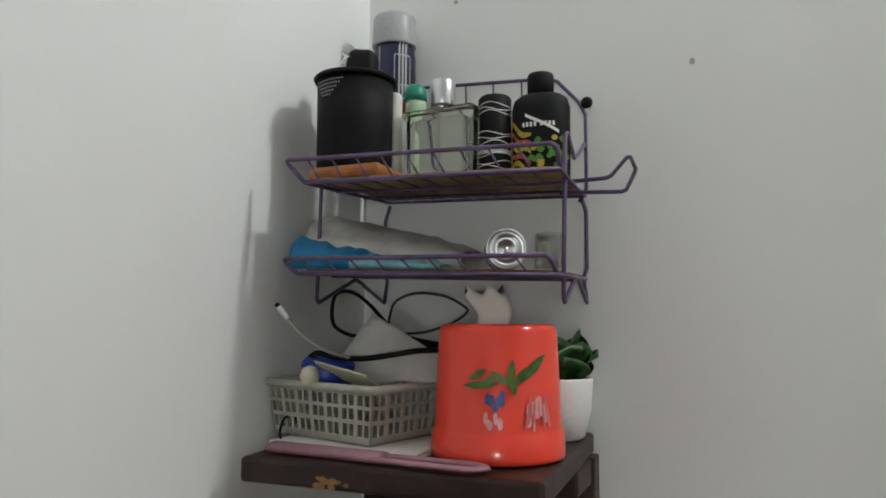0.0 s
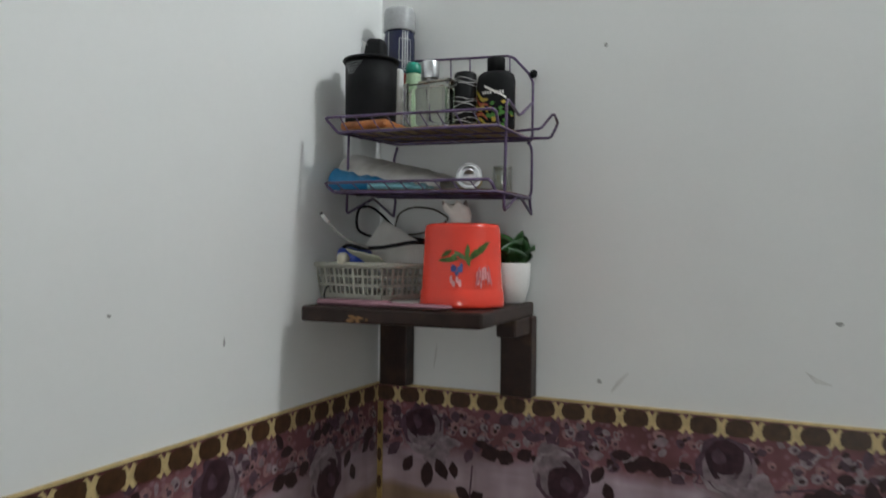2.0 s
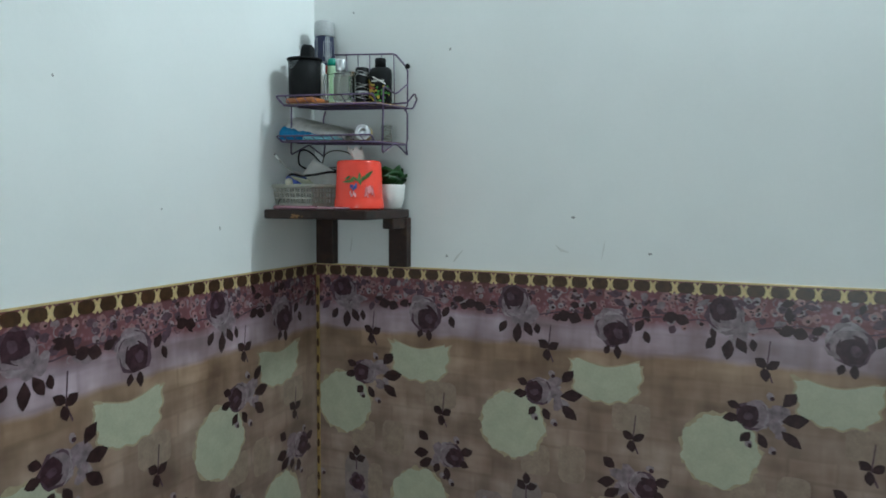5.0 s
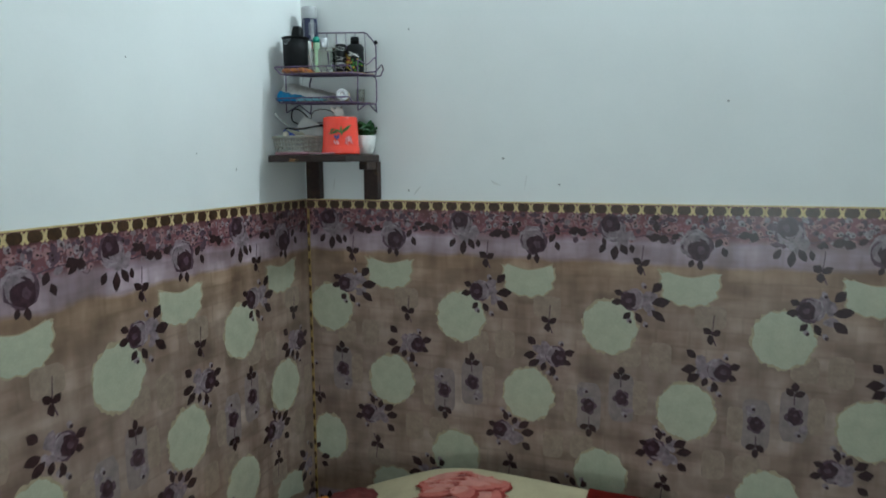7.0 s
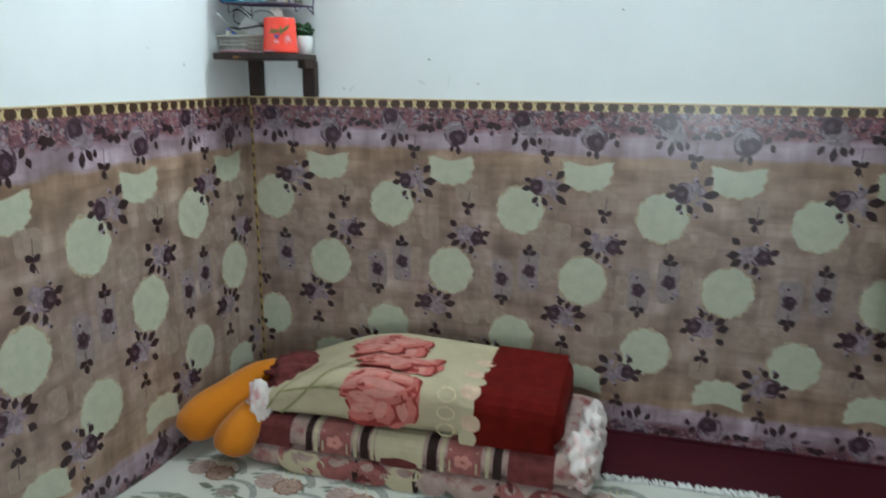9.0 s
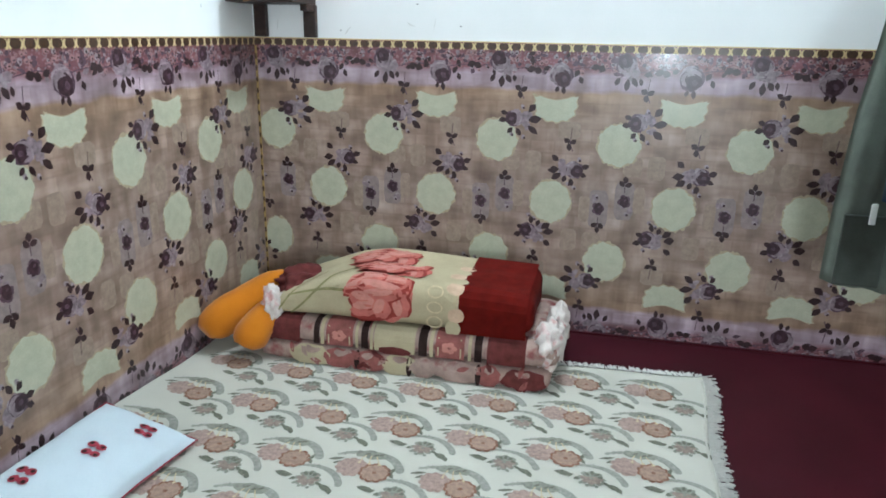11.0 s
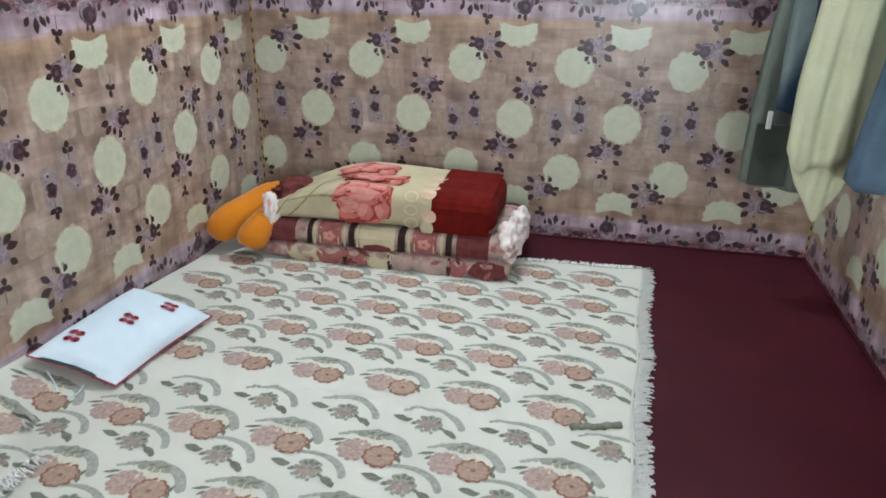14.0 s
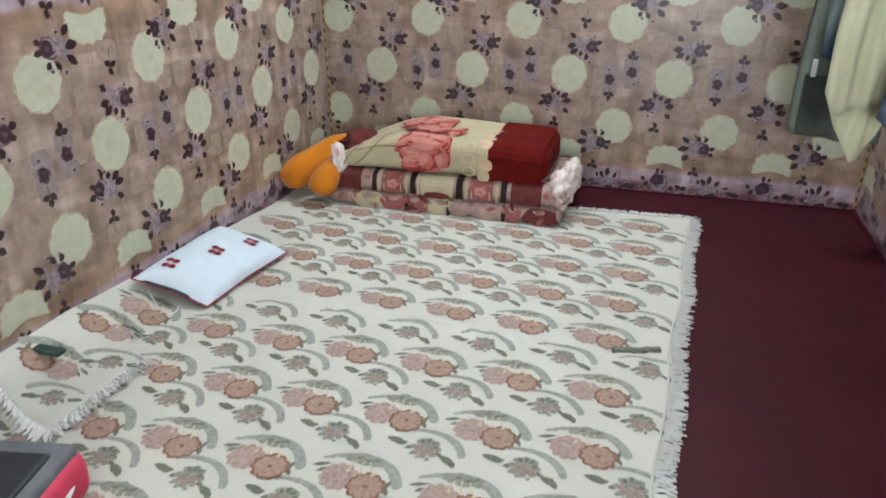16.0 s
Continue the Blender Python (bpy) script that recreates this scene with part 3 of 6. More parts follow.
        # a vine with small leaves along the edge bands
        for q in range(22):
            a, b = put(p.rng.uniform(0.53, 1.06), p.rng.uniform(1.172, 1.256))
            if inside(a, 0.02):
                p.leaf(a, b, p.rng.uniform(0.022, 0.04), p.rng.uniform(0.014, 0.022), p.rng.uniform(0, 360), p.rng.choice((2, 2, 5, 1)), 0.00045)
        pts = [put(0.53 + 0.53 * q / 12, 1.196 + 0.008 * math.sin(q * 1.3)) for q in range(13)]
        if all(inside(a, 0.005) for a, b in pts):
            p.stroke(pts, 0.0035, 2, 0.0005)
        # small round dusty-pink blossoms crowd the edge bands
        for q in range(110):
            a, b = put(p.rng.uniform(0.53, 1.06), p.rng.triangular(1.175, 1.264, 1.25))
            if inside(a, 0.014):
                r = p.rng.uniform(0.006, 0.0115)
                p.blob(a, b, r, r * p.rng.uniform(0.8, 1.1), p.rng.choice((9, 9, 9, 2, 4)), 0.00032, 0, 0.16, 8)
                p.blob(a + 0.2 * r, b - 0.2 * r, r * 0.42, r * 0.36, p.rng.choice((2, 5)), 0.00037, 0, 0.2, 6)
        # thin tendrils
        for q in range(24):
            # a lace of thin tendrils and tiny round blossoms
            a, b = put(p.rng.uniform(0.53, 1.06), p.rng.uniform(1.182, 1.262))
            if inside(a, 0.02):
                t, r = p.rng.uniform(0, 6.28), p.rng.uniform(0.006, 0.012)
                p.stroke([(a + r * math.cos(t + 0.6 * j), b + r * math.sin(t + 0.6 * j)) for j in range(6)], 0.0022, p.rng.choice((1, 4, 2)), 0.00042)
        for q in range(26):
            a, b = put(p.rng.uniform(0.53, 1.06), p.rng.uniform(1.188, 1.262))
            if inside(a, 0.012):
                p.blob(a, b, p.rng.uniform(0.004, 0.009), p.rng.uniform(0.004, 0.008), p.rng.choice((1, 2, 1, 4, 5)), 0.0004, p.rng.uniform(0, 180), 0.25, 7)


def paper_print(parent, place, lo, hi, seed, shift=0.0):
    p = Print(place, seed)
    for k in range(math.floor(lo / PER) - 3, math.ceil(hi / PER) + 3):
        motif(p, k * PER + shift, lo, hi)
    return tagged(p.done("floral_print", [M_ROSE, M_LILAC, M_PLUM, M_CREAM, M_PALE, M_LEAF, M_HAZE, M_HAZE2, M_HALO, M_DUSTY], parent), "", "", "", "stuff")


paper_print(paper_back, on_back, 0.0, RX, 1, -0.006)
paper_print(paper_left, on_left, -4.2, 0.0, 2, -0.018)
paper_print(paper_right, on_right, RX, RX + 3.4, 3)


def border(name, parent, place, lo, hi, axis_box):
    """The gold border tape with brown lozenges and small crosses along the paper's upper edge."""
    strip = setting(part(name, axis_box, M_YELLOW), "gold border tape with brown lozenges along the wallpaper")
    p = Print(place, 7)
    step = 0.0524
    u = lo + 0.02
    while u < hi - 0.02:
        p.blob(u, 1.2800, 0.0212, 0.0158, 0, 0.0036, 0, 0.05, 10, lambda x, y: (max(-0.97, min(0.97, 1.08 * x)), max(-0.86, min(0.86, y))))
        for sg in (-1, 1):
            p.stroke([(u + step / 2 - 0.0085, 1.2785 - sg * 0.0135), (u + step / 2 + 0.0085, 1.2785 + sg * 0.0135)], 0.0085, 1, 0.0022 + 0.0002 * sg)
        p.blob(u + step / 2, 1.2785, 0.0062, 0.0062, 1, 0.0028, 0, 0.05, 8)
        u += step
    tagged(p.done("lozenge_print", [M_BEAD, M_YELLOW], strip), "", "", "", "stuff")


border("border_trim_back", None, on_back, 0.0, RX, box(0.0, RX, -T - 0.0025, -T + 0.0005, 1.2950, TOP + 0.001, 0.0006, 1))
border("border_trim_left", None, on_left, -4.2, 0.0, box(T - 0.0005, T + 0.0025, RY, -0.006, 1.2950, TOP + 0.001, 0.0006, 1))
border("border_trim_right", None, on_right, RX, RX + 3.4, box(RX - T - 0.0025, RX - T + 0.0005, RY, -0.006, 1.2950, TOP + 0.001, 0.0006, 1))


def corner_tape(name, x0, x1):
    strip = setting(part(name, box(x0, x1, -0.0062, -0.0022, 0.03, 1.262, 0.0008, 1), M_DULLGOLD), "narrow gold and brown tape in the wall corner")
    p = Print(lambda u, v, lift: (u, -0.0062 - lift, v), 9)
    v = 0.06
    while v < 1.25:
        p.blob((x0 + x1) / 2, v, (x1 - x0) * 0.46, 0.014, 0, 0.0006, 0, 0.05, 8)
        v += 0.0524
    tagged(p.done("lozenge_print", [M_BEAD], strip), "", "", "", "stuff")


corner_tape("corner_trim_left", 0.003, 0.014)
corner_tape("corner_trim_right", RX - 0.014, RX - 0.003)
# floor covering turned up along the back wall
setting(part("baseboard_back", box(0.0, RX - 0.02, -0.022, -0.003, 0.0, 0.008, 0.003, 2), M_FLOOR), "floor covering turned up along the wall")
setting(part("baseboard_right", box(RX - 0.02, RX - 0.003, RY, -0.003, 0.0, 0.010, 0.003, 2), M_FLOOR), "floor covering turned up along the wall")

# small stains and nail holes on the paint
spots = Print(lambda u, v, lift: (u, -lift, v), 21)
for u, v, a, b in ((0.437, 1.905, 0.0035, 0.0035), (0.785, 1.449, 0.006, 0.004), (0.135, 2.03, 0.003, 0.003), (0.43, 1.335, 0.004, 0.004), (0.98, 1.36, 0.006, 0.003), (1.5, 1.62, 0.004, 0.003)):
    spots.blob(u, v, a, b, 0, 0.0006, 0, 0.3, 8)
for pts, w in (([(0.450, 1.318), (0.462, 1.335), (0.478, 1.352)], (0.002, 0.007, 0.002)), ([(0.74, 1.375), (0.755, 1.362), (0.775, 1.357)], (0.001, 0.008, 0.002)), ([(0.12, 1.335), (0.124, 1.36), (0.126, 1.38)], (0.002, 0.004, 0.001)), ([(0.86, 1.34), (0.865, 1.37), (0.868, 1.39)], (0.001, 0.004, 0.001))):
    spots.stroke(pts, w, 1, 0.0004)
setting(spots.done("wall_marks_back", [M_SMUDGE, M_SMEAR], None), "small grey marks on the white paint")
spots = Print(lambda u, v, lift: (lift, u, v), 22)
for u, v, a, b in ((-0.62, 1.47, 0.003, 0.0025), (-0.43, 1.42, 0.002, 0.006), (-0.88, 1.72, 0.003, 0.003), (-1.3, 1.66, 0.003, 0.003)):
    spots.blob(u, v, a, b, 0, 0.0006, 0, 0.3, 8)
setting(spots.done("wall_marks_left", [M_SMUDGE], None), "small grey marks on the white paint")

# ---- bedding on the floor ----


def crease(y, x):
    line = -1.665 - 0.05 * (x - 0.5)
    pucker = 0.0035 * math.exp(-((y - line) / 0.05) ** 2) * math.sin(58 * x + 30 * (y - line) + 3 * math.sin(9 * x))
    return pucker + 0.008 * math.exp(-((y - line) / 0.016) ** 2) * (0.55 + 0.45 * math.sin(7 * x))


def sheet_z(x, y):
    """Height of the spread: gentle waves, a crease, and its edge ridden up against the wall."""
    w = 0.0085 + 0.0016 * math.sin(4.1 * x + 2.3 * y) + 0.0014 * math.sin(5.3 * y - 3.1 * x + 1)
    w += crease(y, x) + 0.0014 * math.sin(17 * x + 9 * y) * math.sin(13 * y - 6 * x) + 0.003 * max(0.0, noise.noise(Vector((3.2 * x, 9 * y, 1.3)))) ** 1.5
    up = max(0.0, (-0.75 - y) / 1.4)
    w += min(1.0, up) * 0.115 * max(0.0, 1 - x / 0.24) ** 1.6
    return w


def sheet_right(y):
    return 2.098 + 0.05 * (y + 0.31) + 0.007 * math.sin(9 * y)


def sheet_back(x):
    return -0.50 + 0.14 * x / 2.14 + 0.006 * math.sin(12 * x)


Y_END = -3.05
spread = thing("bedspread", (0, 0, 0), "cream cotton bedspread with peach flower clusters and white fringe", "bedspread")
NX, NY = 120, 150
vs, fs = [], []
for j in range(NY + 1):
    for i in range(NX + 1):
        v = j / NY
        yb = sheet_back(i / NX * 2.14)
        y = yb + (Y_END - yb) * v
        x0 = 0.006
        x = x0 + (sheet_right(y) - x0) * i / NX
        vs.append((x, y, sheet_z(x, y)))
for j in range(NY):
    for i in range(NX):
        a = j * (NX + 1) + i
        fs.append((a, a + NX + 1, a + NX + 2, a + 1))
raw("cloth", vs, fs, M_SHEET, parent=spread, smooth=True)


def on_sheet(x, y, lift):
    return (x, y, sheet_z(x, y) + 0.0012 + lift)


def flower(p, u, v, r, s, petals, rim, body, lift):
    """A round blossom with scalloped rim, paler petals and a dotted heart."""
    for k in range(petals):
        a = 2 * math.pi * k / petals
        p.blob(u + 0.76 * r * math.cos(a), v + 0.74 * r * math.sin(a), 0.27 * r, 0.26 * r, rim, lift, 0, 0.1, 8)
    for k in range(petals):
        a = 2 * math.pi * k / petals
        p.blob(u + 0.62 * r * math.cos(a), v + 0.60 * r * math.sin(a), 0.24 * r, 0.23 * r, body, lift + 0.0002, 0, 0.1, 8)
    p.blob(u, v, 0.66 * r, 0.64 * r, body, lift + 0.0003, 0, 0.05, 14)
    p.blob(u, v, 0.15 * r, 0.13 * r, rim, lift + 0.0005, 0, 0.2, 7)


def arch(p, pts, s, m, width):
    line = [(q.x, q.y) for q in smooth_path([(a, b, 0) for a, b in pts], 5)]
    n = len(line) - 1
    p.stroke(line, [width * s * (0.30 + 0.70 * min(1, 1.6 * k / n)) for k in range(n + 1)], 2, 0.0)
    p.blob(*line[-1], width * 0.5 * s, width * 0.5 * s, 2, 0.00005, 0, 0.1, 9)
    for k in range(1, n, 2):
        p.blob(line[k][0], line[k][1], 0.010 * s, 0.006 * s, 2, 0.0001, 25 * k, 0.25, 7)


def big_motif(p, x, y, s=1.0, m=1):
    """Two blossoms side by side hung by stems from a leaf cluster, under a wide sage arch."""
    def q(dx, dy):
        return x + m * dx * s, y + dy * s
    arch(p, [q(-0.100, 0.056), q(-0.06, 0.074), q(-0.012, 0.084), q(0.035, 0.080), q(0.072, 0.062), q(0.094, 0.034), q(0.104, 0.014)], s, m, 0.027)
    for dx, dy, ru, rv, c in ((-0.028, 0.074, 0.024, 0.016, 6), (0.0, 0.080, 0.026, 0.018, 3), (0.028, 0.074, 0.024, 0.016, 6), (0.004, 0.066, 0.022, 0.013, 6)):
        p.blob(*q(dx, dy), ru * s, rv * s, c if dx else 6, 0.0003, 0, 0.2, 12)
    for dx, dy in ((-0.012, 0.078), (0.014, 0.074), (0.03, 0.08)):
        p.leaf(*q(dx, dy), 0.022 * s, 0.009 * s, 40 * m, 3, 0.0006)
    for dx, dy, ln, t in ((-0.095, 0.034, 0.05, 200), (-0.084, 0.018, 0.034, 215), (0.083, 0.008, 0.036, 80), (0.086, -0.012, 0.032, -60)):
        p.leaf(*q(dx, dy), ln * s, 0.013 * s, t if m > 0 else 180 - t, 3, 0.0002)
    flower(p, *q(-0.038, 0.004), 0.047 * s, s, 11, 4, 4, 0.0006)
    flower(p, *q(0.036, -0.010), 0.047 * s, s, 11, 1, 0, 0.0012)
    for dx in (-0.014, 0.002, 0.018):
        p.stroke([q(dx, 0.068), q(dx * 1.5, 0.05), q(dx * 1.9 + 0.004, 0.03)], 0.0032 * s, 7, 0.0020)
        p.blob(*q(dx * 1.9 + 0.004, 0.028), 0.005 * s, 0.005 * s, 7, 0.0021, 0, 0.1, 7)


def small_motif(p, x, y, s=1.0, m=1):
    """A single grey-brown blossom with dark leaves under a slender arch."""
    def q(dx, dy):
        return x + m * dx * s, y + dy * s
    arch(p, [q(-0.085, 0.044), q(-0.05, 0.058), q(-0.005, 0.063), q(0.035, 0.055), q(0.068, 0.034), q(0.088, 0.006), q(0.092, -0.006)], s, m, 0.021)
    flower(p, *q(0, 0.0), 0.039 * s, s, 8, 6, 8, 0.0004)
    p.blob(*q(0.0, 0.020), 0.026 * s, 0.014 * s, 6, 0.0009, 0, 0.25, 11)
    for dx, dy, ln, t in ((0.0, 0.026, 0.022, 90), (0.014, 0.022, 0.022, 50), (-0.014, 0.02, 0.02, 130), (0.024, 0.008, 0.018, 20)):
        p.leaf(*q(dx, dy), ln * s, 0.012 * s, t if m > 0 else 180 - t, 3, 0.0012)
    for dx, dy, ln, w, t in ((-0.082, 0.010, 0.046, 0.018, 172), (-0.066, 0.004, 0.030, 0.014, 200), (0.062, -0.030, 0.044, 0.018, -28), (0.076, -0.040, 0.026, 0.014, -60), (-0.040, -0.006, 0.024, 0.012, 210), (0.038, -0.016, 0.022, 0.010, -30)):
        p.leaf(*q(dx, dy), 1.15 * ln * s, 1.3 * w * s, t if m > 0 else 180 - t, 3, 0.0003)
    for dx, dy in ((-0.030, -0.026), (0.014, -0.038), (-0.012, -0.036)):
        p.blob(*q(dx, dy), 0.006 * s, 0.007 * s, 6, 0.0004, 0, 0.2, 7)


cloth_print = Print(on_sheet, 31)


def lay(kind, x, y, scale):
    if 0.07 < x < sheet_right(y) - 0.05 and Y_END + 0.1 < y < sheet_back(x) - 0.07:
        kind(cloth_print, x, y, scale)


# two lengths of printed cloth sewn together: rows run straight on the near one, slightly slanting on the far one
for i in range(-1, 8):
    for j in range(-2, 3):
        x, y = 0.130 + 0.276 * i + 0.011 * j, -2.515 + 0.283 * j
        lay(big_motif, x, y, 1.12)
        lay(small_motif, x + 0.138 + 0.006, y + 0.176, 1.12)
    for j in range(0, 5):
        x = 0.122 + 0.276 * i + 0.024 * j
        y = -1.562 + 0.27 * j - 0.055 * (x - 0.7)
        lay(big_motif, x, y, 1.10)
        lay(small_motif, x + 0.138 + 0.012, y + 0.165, 1.10)
FLORAL = [M_PEACH, M_RUST, M_SAGE, M_MOSS, M_TAUPE, M_SHEET, M_SAGE2, M_STRAW, M_GREYBR]
tagged(cloth_print.done("floral_print", FLORAL, spread), "", "", "", "stuff")


def fringe(name, line, parent, step=0.008, length=0.048, seed=3):
    """Twisted threads hanging off an edge; line gives the edge's points and the way out."""
    rng = random.Random(seed)
    vs, fs = [], []
    for (x, y, z), (ox, oy) in line:
        for _ in range(3):
            ln = length * rng.uniform(0.55, 1.15)
            t = rng.uniform(-0.5, 0.5)
            dx, dy = ox * ln - oy * ln * t, oy * ln + ox * ln * t
            b = len(vs)
            w = 0.0030
            zz = z + rng.uniform(-0.001, 0.002)
            px, py = x + rng.uniform(-1, 1) * step * abs(oy), y + rng.uniform(-1, 1) * step * abs(ox)
            for s in (0.0, 0.5, 1.0):
                cx, cy = px + dx * s + rng.uniform(-1, 1) * 0.003 * s, py + dy * s + rng.uniform(-1, 1) * 0.003 * s
                cz = max(0.0016, zz + (0.003 * (1 - s)) if parent is not None else zz)
                for a in range(3):
                    vs.append((cx - oy * w * math.cos(2.09 * a), cy + ox * w * math.cos(2.09 * a), cz + w * math.sin(2.09 * a)))
            for r in (0, 3):
                for a in range(3):
                    fs.append((b + r + a, b + r + (a + 1) % 3, b + r + 3 + (a + 1) % 3, b + r + 3 + a))
    return tagged(raw(name, vs, fs, M_FRINGE, parent=parent), "", "", "", "stuff")


edge = []
n = 330
for k in range(n):
    y = -0.366 + (Y_END + 0.366) * k / n
    edge.append(((sheet_right(y) - 0.003, y, sheet_z(sheet_right(y), y)), (1, 0.15)))
fringe("side_fringe", edge, spread, seed=4)
edge = []
for k in range(240):
    x = 0.05 + 2.04 * k / 240
    edge.append(((x, sheet_back(x) - 0.002, sheet_z(x, sheet_back(x))), (0, 1)))
fringe("end_fringe", edge, spread, seed=5, length=0.042)
part("hem", tube([(sheet_right(Y_END + 0.03 * k) - 0.012, Y_END + 0.03 * k, sheet_z(sheet_right(Y_END + 0.03 * k), Y_END + 0.03 * k) + 0.0015) for k in range(89)], 0.004, 6), M_SHEET, spread, smooth=True)

# the spread's near corner folded back over itself
flap = thing("folded_bedspread_corner", (0, 0, 0), "corner of the cream bedspread folded back, with fringe", "bedspread")
A, B, C, D = Vector((0.335, -2.20)), Vector((0.325, -2.59)), Vector((0.02, -2.50)), Vector((0.02, -1.98))


def flap_at(s, t):
    a = A.lerp(B, t)
    b = D.lerp(C, t)
    return b.lerp(a, s)


def flap_z(x, y):
    return sheet_z(x, y) + 0.010 + 0.003 * math.sin(14 * x + 9 * y)


vs, fs = [], []
for j in range(21):
    for i in range(21):
        q = flap_at(i / 20, j / 20)
        vs.append((q.x, q.y, flap_z(q.x, q.y) - (0.006 if i == 20 or j == 20 else 0)))
for j in range(20):
    for i in range(20):
        a = j * 21 + i
        fs.append((a, a + 1, a + 22, a + 21))
raw("cloth", vs, fs, M_SHEET, parent=flap, smooth=True)
fp = Print(lambda x, y, lift: (x, y, flap_z(x, y) + 0.0012 + lift), 33)
big_motif(fp, 0.13, -2.12, 1.0, -1)
big_motif(fp, 0.12, -2.36, 1.0, -1)
small_motif(fp, 0.255, -2.25, 1.0, -1)
small_motif(fp, 0.22, -2.46, 0.9, -1)
tagged(fp.done("floral_print", FLORAL, flap), "", "", "", "stuff")
edge = []
for k in range(44):
    q = A.lerp(B, k / 43)
    edge.append(((q.x, q.y, flap_z(q.x, q.y) - 0.004), (0.95, -0.3)))
for k in range(36):
    q = B.lerp(C, k / 35)
    edge.append(((q.x, q.y, flap_z(q.x, q.y) - 0.004), (0.25, -0.95)))
fringe("fringe", edge, flap, length=0.05, seed=6)

# pillow
PA, PB, PC, PD = Vector((0.045, -1.865, 0.105)), Vector((0.05, -1.30, 0.095)), Vector((0.395, -1.32, 0.02)), Vector((0.335, -1.83, 0.012))
pillow = thing("pillow", (0, 0, 0), "white cotton pillow with red embroidery and dark red underside", "pillow")


def pillow_at(u, v, side):
    p = PA.lerp(PB, u).lerp(PD.lerp(PC, u), v)
    e = (1 - abs(2 * u - 1) ** 3.0) * (1 - abs(2 * v - 1) ** 3.0)
    n = (PB - PA).cross(PD - PA).normalized()
    n = n if n.z > 0 else -n
    c = (PA + PB + PC + PD) / 4
    p = p + (c - p) * (0.06 * (1 - abs(2 * u - 1)) * (abs(2 * v - 1) ** 6) + 0.05 * (1 - abs(2 * v - 1)) * (abs(2 * u - 1) ** 6))
    wr = 0.003 * math.sin(22 * u + 9 * v) * math.sin(13 * v)
    return p + n * ((0.060 * e ** 0.5 + wr * e + 0.012) if side else 0.006 - 0.004 * e)


def pillow_half(side, mat, name, grow=0.0, lift=0.0):
    vs, fs, n = [], [], 28
    for j in range(n + 1):
        for i in range(n + 1):
            p = pillow_at(i / n, j / n, side)
            c = (PA + PC) / 2
            p = p + (p - c) * grow + Vector((0, 0, lift))
            vs.append(tuple(p))
    for j in range(n):
        for i in range(n):
            a = j * (n + 1) + i
            fs.append((a, a + 1, a + n + 2, a + n + 1) if side else (a, a + n + 1, a + n + 2, a + 1))
    return raw(name, vs, fs, mat, parent=pillow, smooth=True)


pillow_half(True, M_PILLOW, "cover")
tagged(pillow_half(False, M_PRED, "underside", 0.012, 0.002), "dark red cotton underside")
rim = [pillow_at(k / 20, 0, False) for k in range(20)] + [pillow_at(1, k / 12, False) for k in range(12)] + [pillow_at(1 - k / 20, 1, False) for k in range(20)] + [pillow_at(0, 1 - k / 12, False) for k in range(13)]
part("piping", tube([p + Vector((0, 0, 0.005)) + (p - (PA + PC) / 2) * 0.012 for p in rim], 0.0032, 8), M_PRED, pillow, "dark red piping", True)
for u0, v0 in ((0.19, 0.25), (0.50, 0.50), (0.80, 0.66)):
    emb = Print(lambda u, v, lift: tuple(pillow_at(u, v, True) + Vector((0, 0, 0.004 + lift))), 41)
    for du, dv in ((-0.032, -0.033), (0.032, 0.033), (-0.032, 0.05), (0.032, -0.05)):
        emb.blob(u0 + du, v0 + dv, 0.026, 0.048, 0, 0.0, 0, 0.08, 10)
        emb.blob(u0 + du * 1.2, v0 + dv * 1.3, 0.012, 0.02, 1, 0.0006, 0, 0.08, 8)
    tagged(emb.done("embroidered_flower", [M_PRED, M_BBLACK], pillow), "small red and black embroidered flower")
part("opening", tube([pillow_at(0.006, 0.10 + 0.06 * k, False) * 0.45 + pillow_at(0.006, 0.10 + 0.06 * k, True) * 0.55 + Vector((0, -0.002, 0)) for k in range(12)], 0.0055, 8, taper=[0.2] + [1.0] * 10 + [0.2]), M_TEAL, pillow, "dark teal stripe along the open end", True)
part("tie", tube(smooth_path([(0.12, -1.875, 0.075), (0.17, -1.90, 0.03), (0.19, -1.93, 0.016), (0.235, -1.90, 0.014), (0.24, -1.86, 0.03)], 5), 0.0022, 6), M_PILLOW, pillow, "thin white cord tie", True)


def padded(x0, x1, y0, y1, z0, z1, r, seed, nx=40, ny=24, nz=10, wob=0.006):
    """A soft folded slab: rounded box with a lumpy skin."""
    bm = bmesh.new()
    bmesh.ops.create_cube(bm, size=2.0)
    bmesh.ops.subdivide_edges(bm, edges=bm.edges[:], cuts=14, use_grid_fill=True)
    rx, ry, rz = (x1 - x0) / 2, (y1 - y0) / 2, (z1 - z0) / 2
    c = Vector(((x0 + x1) / 2, (y0 + y1) / 2, (z0 + z1) / 2))
    for v in bm.verts:
        p = Vector((v.co.x * rx, v.co.y * ry, v.co.z * rz))
        q = Vector((max(-rx + r, min(rx - r, p.x)), max(-ry + r, min(ry - r, p.y)), max(-rz + r, min(rz - r, p.z))))
        d = p - q
        p = q + d.normalized() * r if d.length > 1e-6 else p
        w = noise.noise(Vector((p.x * 5 + seed, p.y * 7, p.z * 9))) * wob
        p += d.normalized() * w if d.length > 1e-6 else Vector()
        v.co = c + p
    bmesh.ops.recalc_face_normals(bm, faces=bm.faces[:])
    return bm


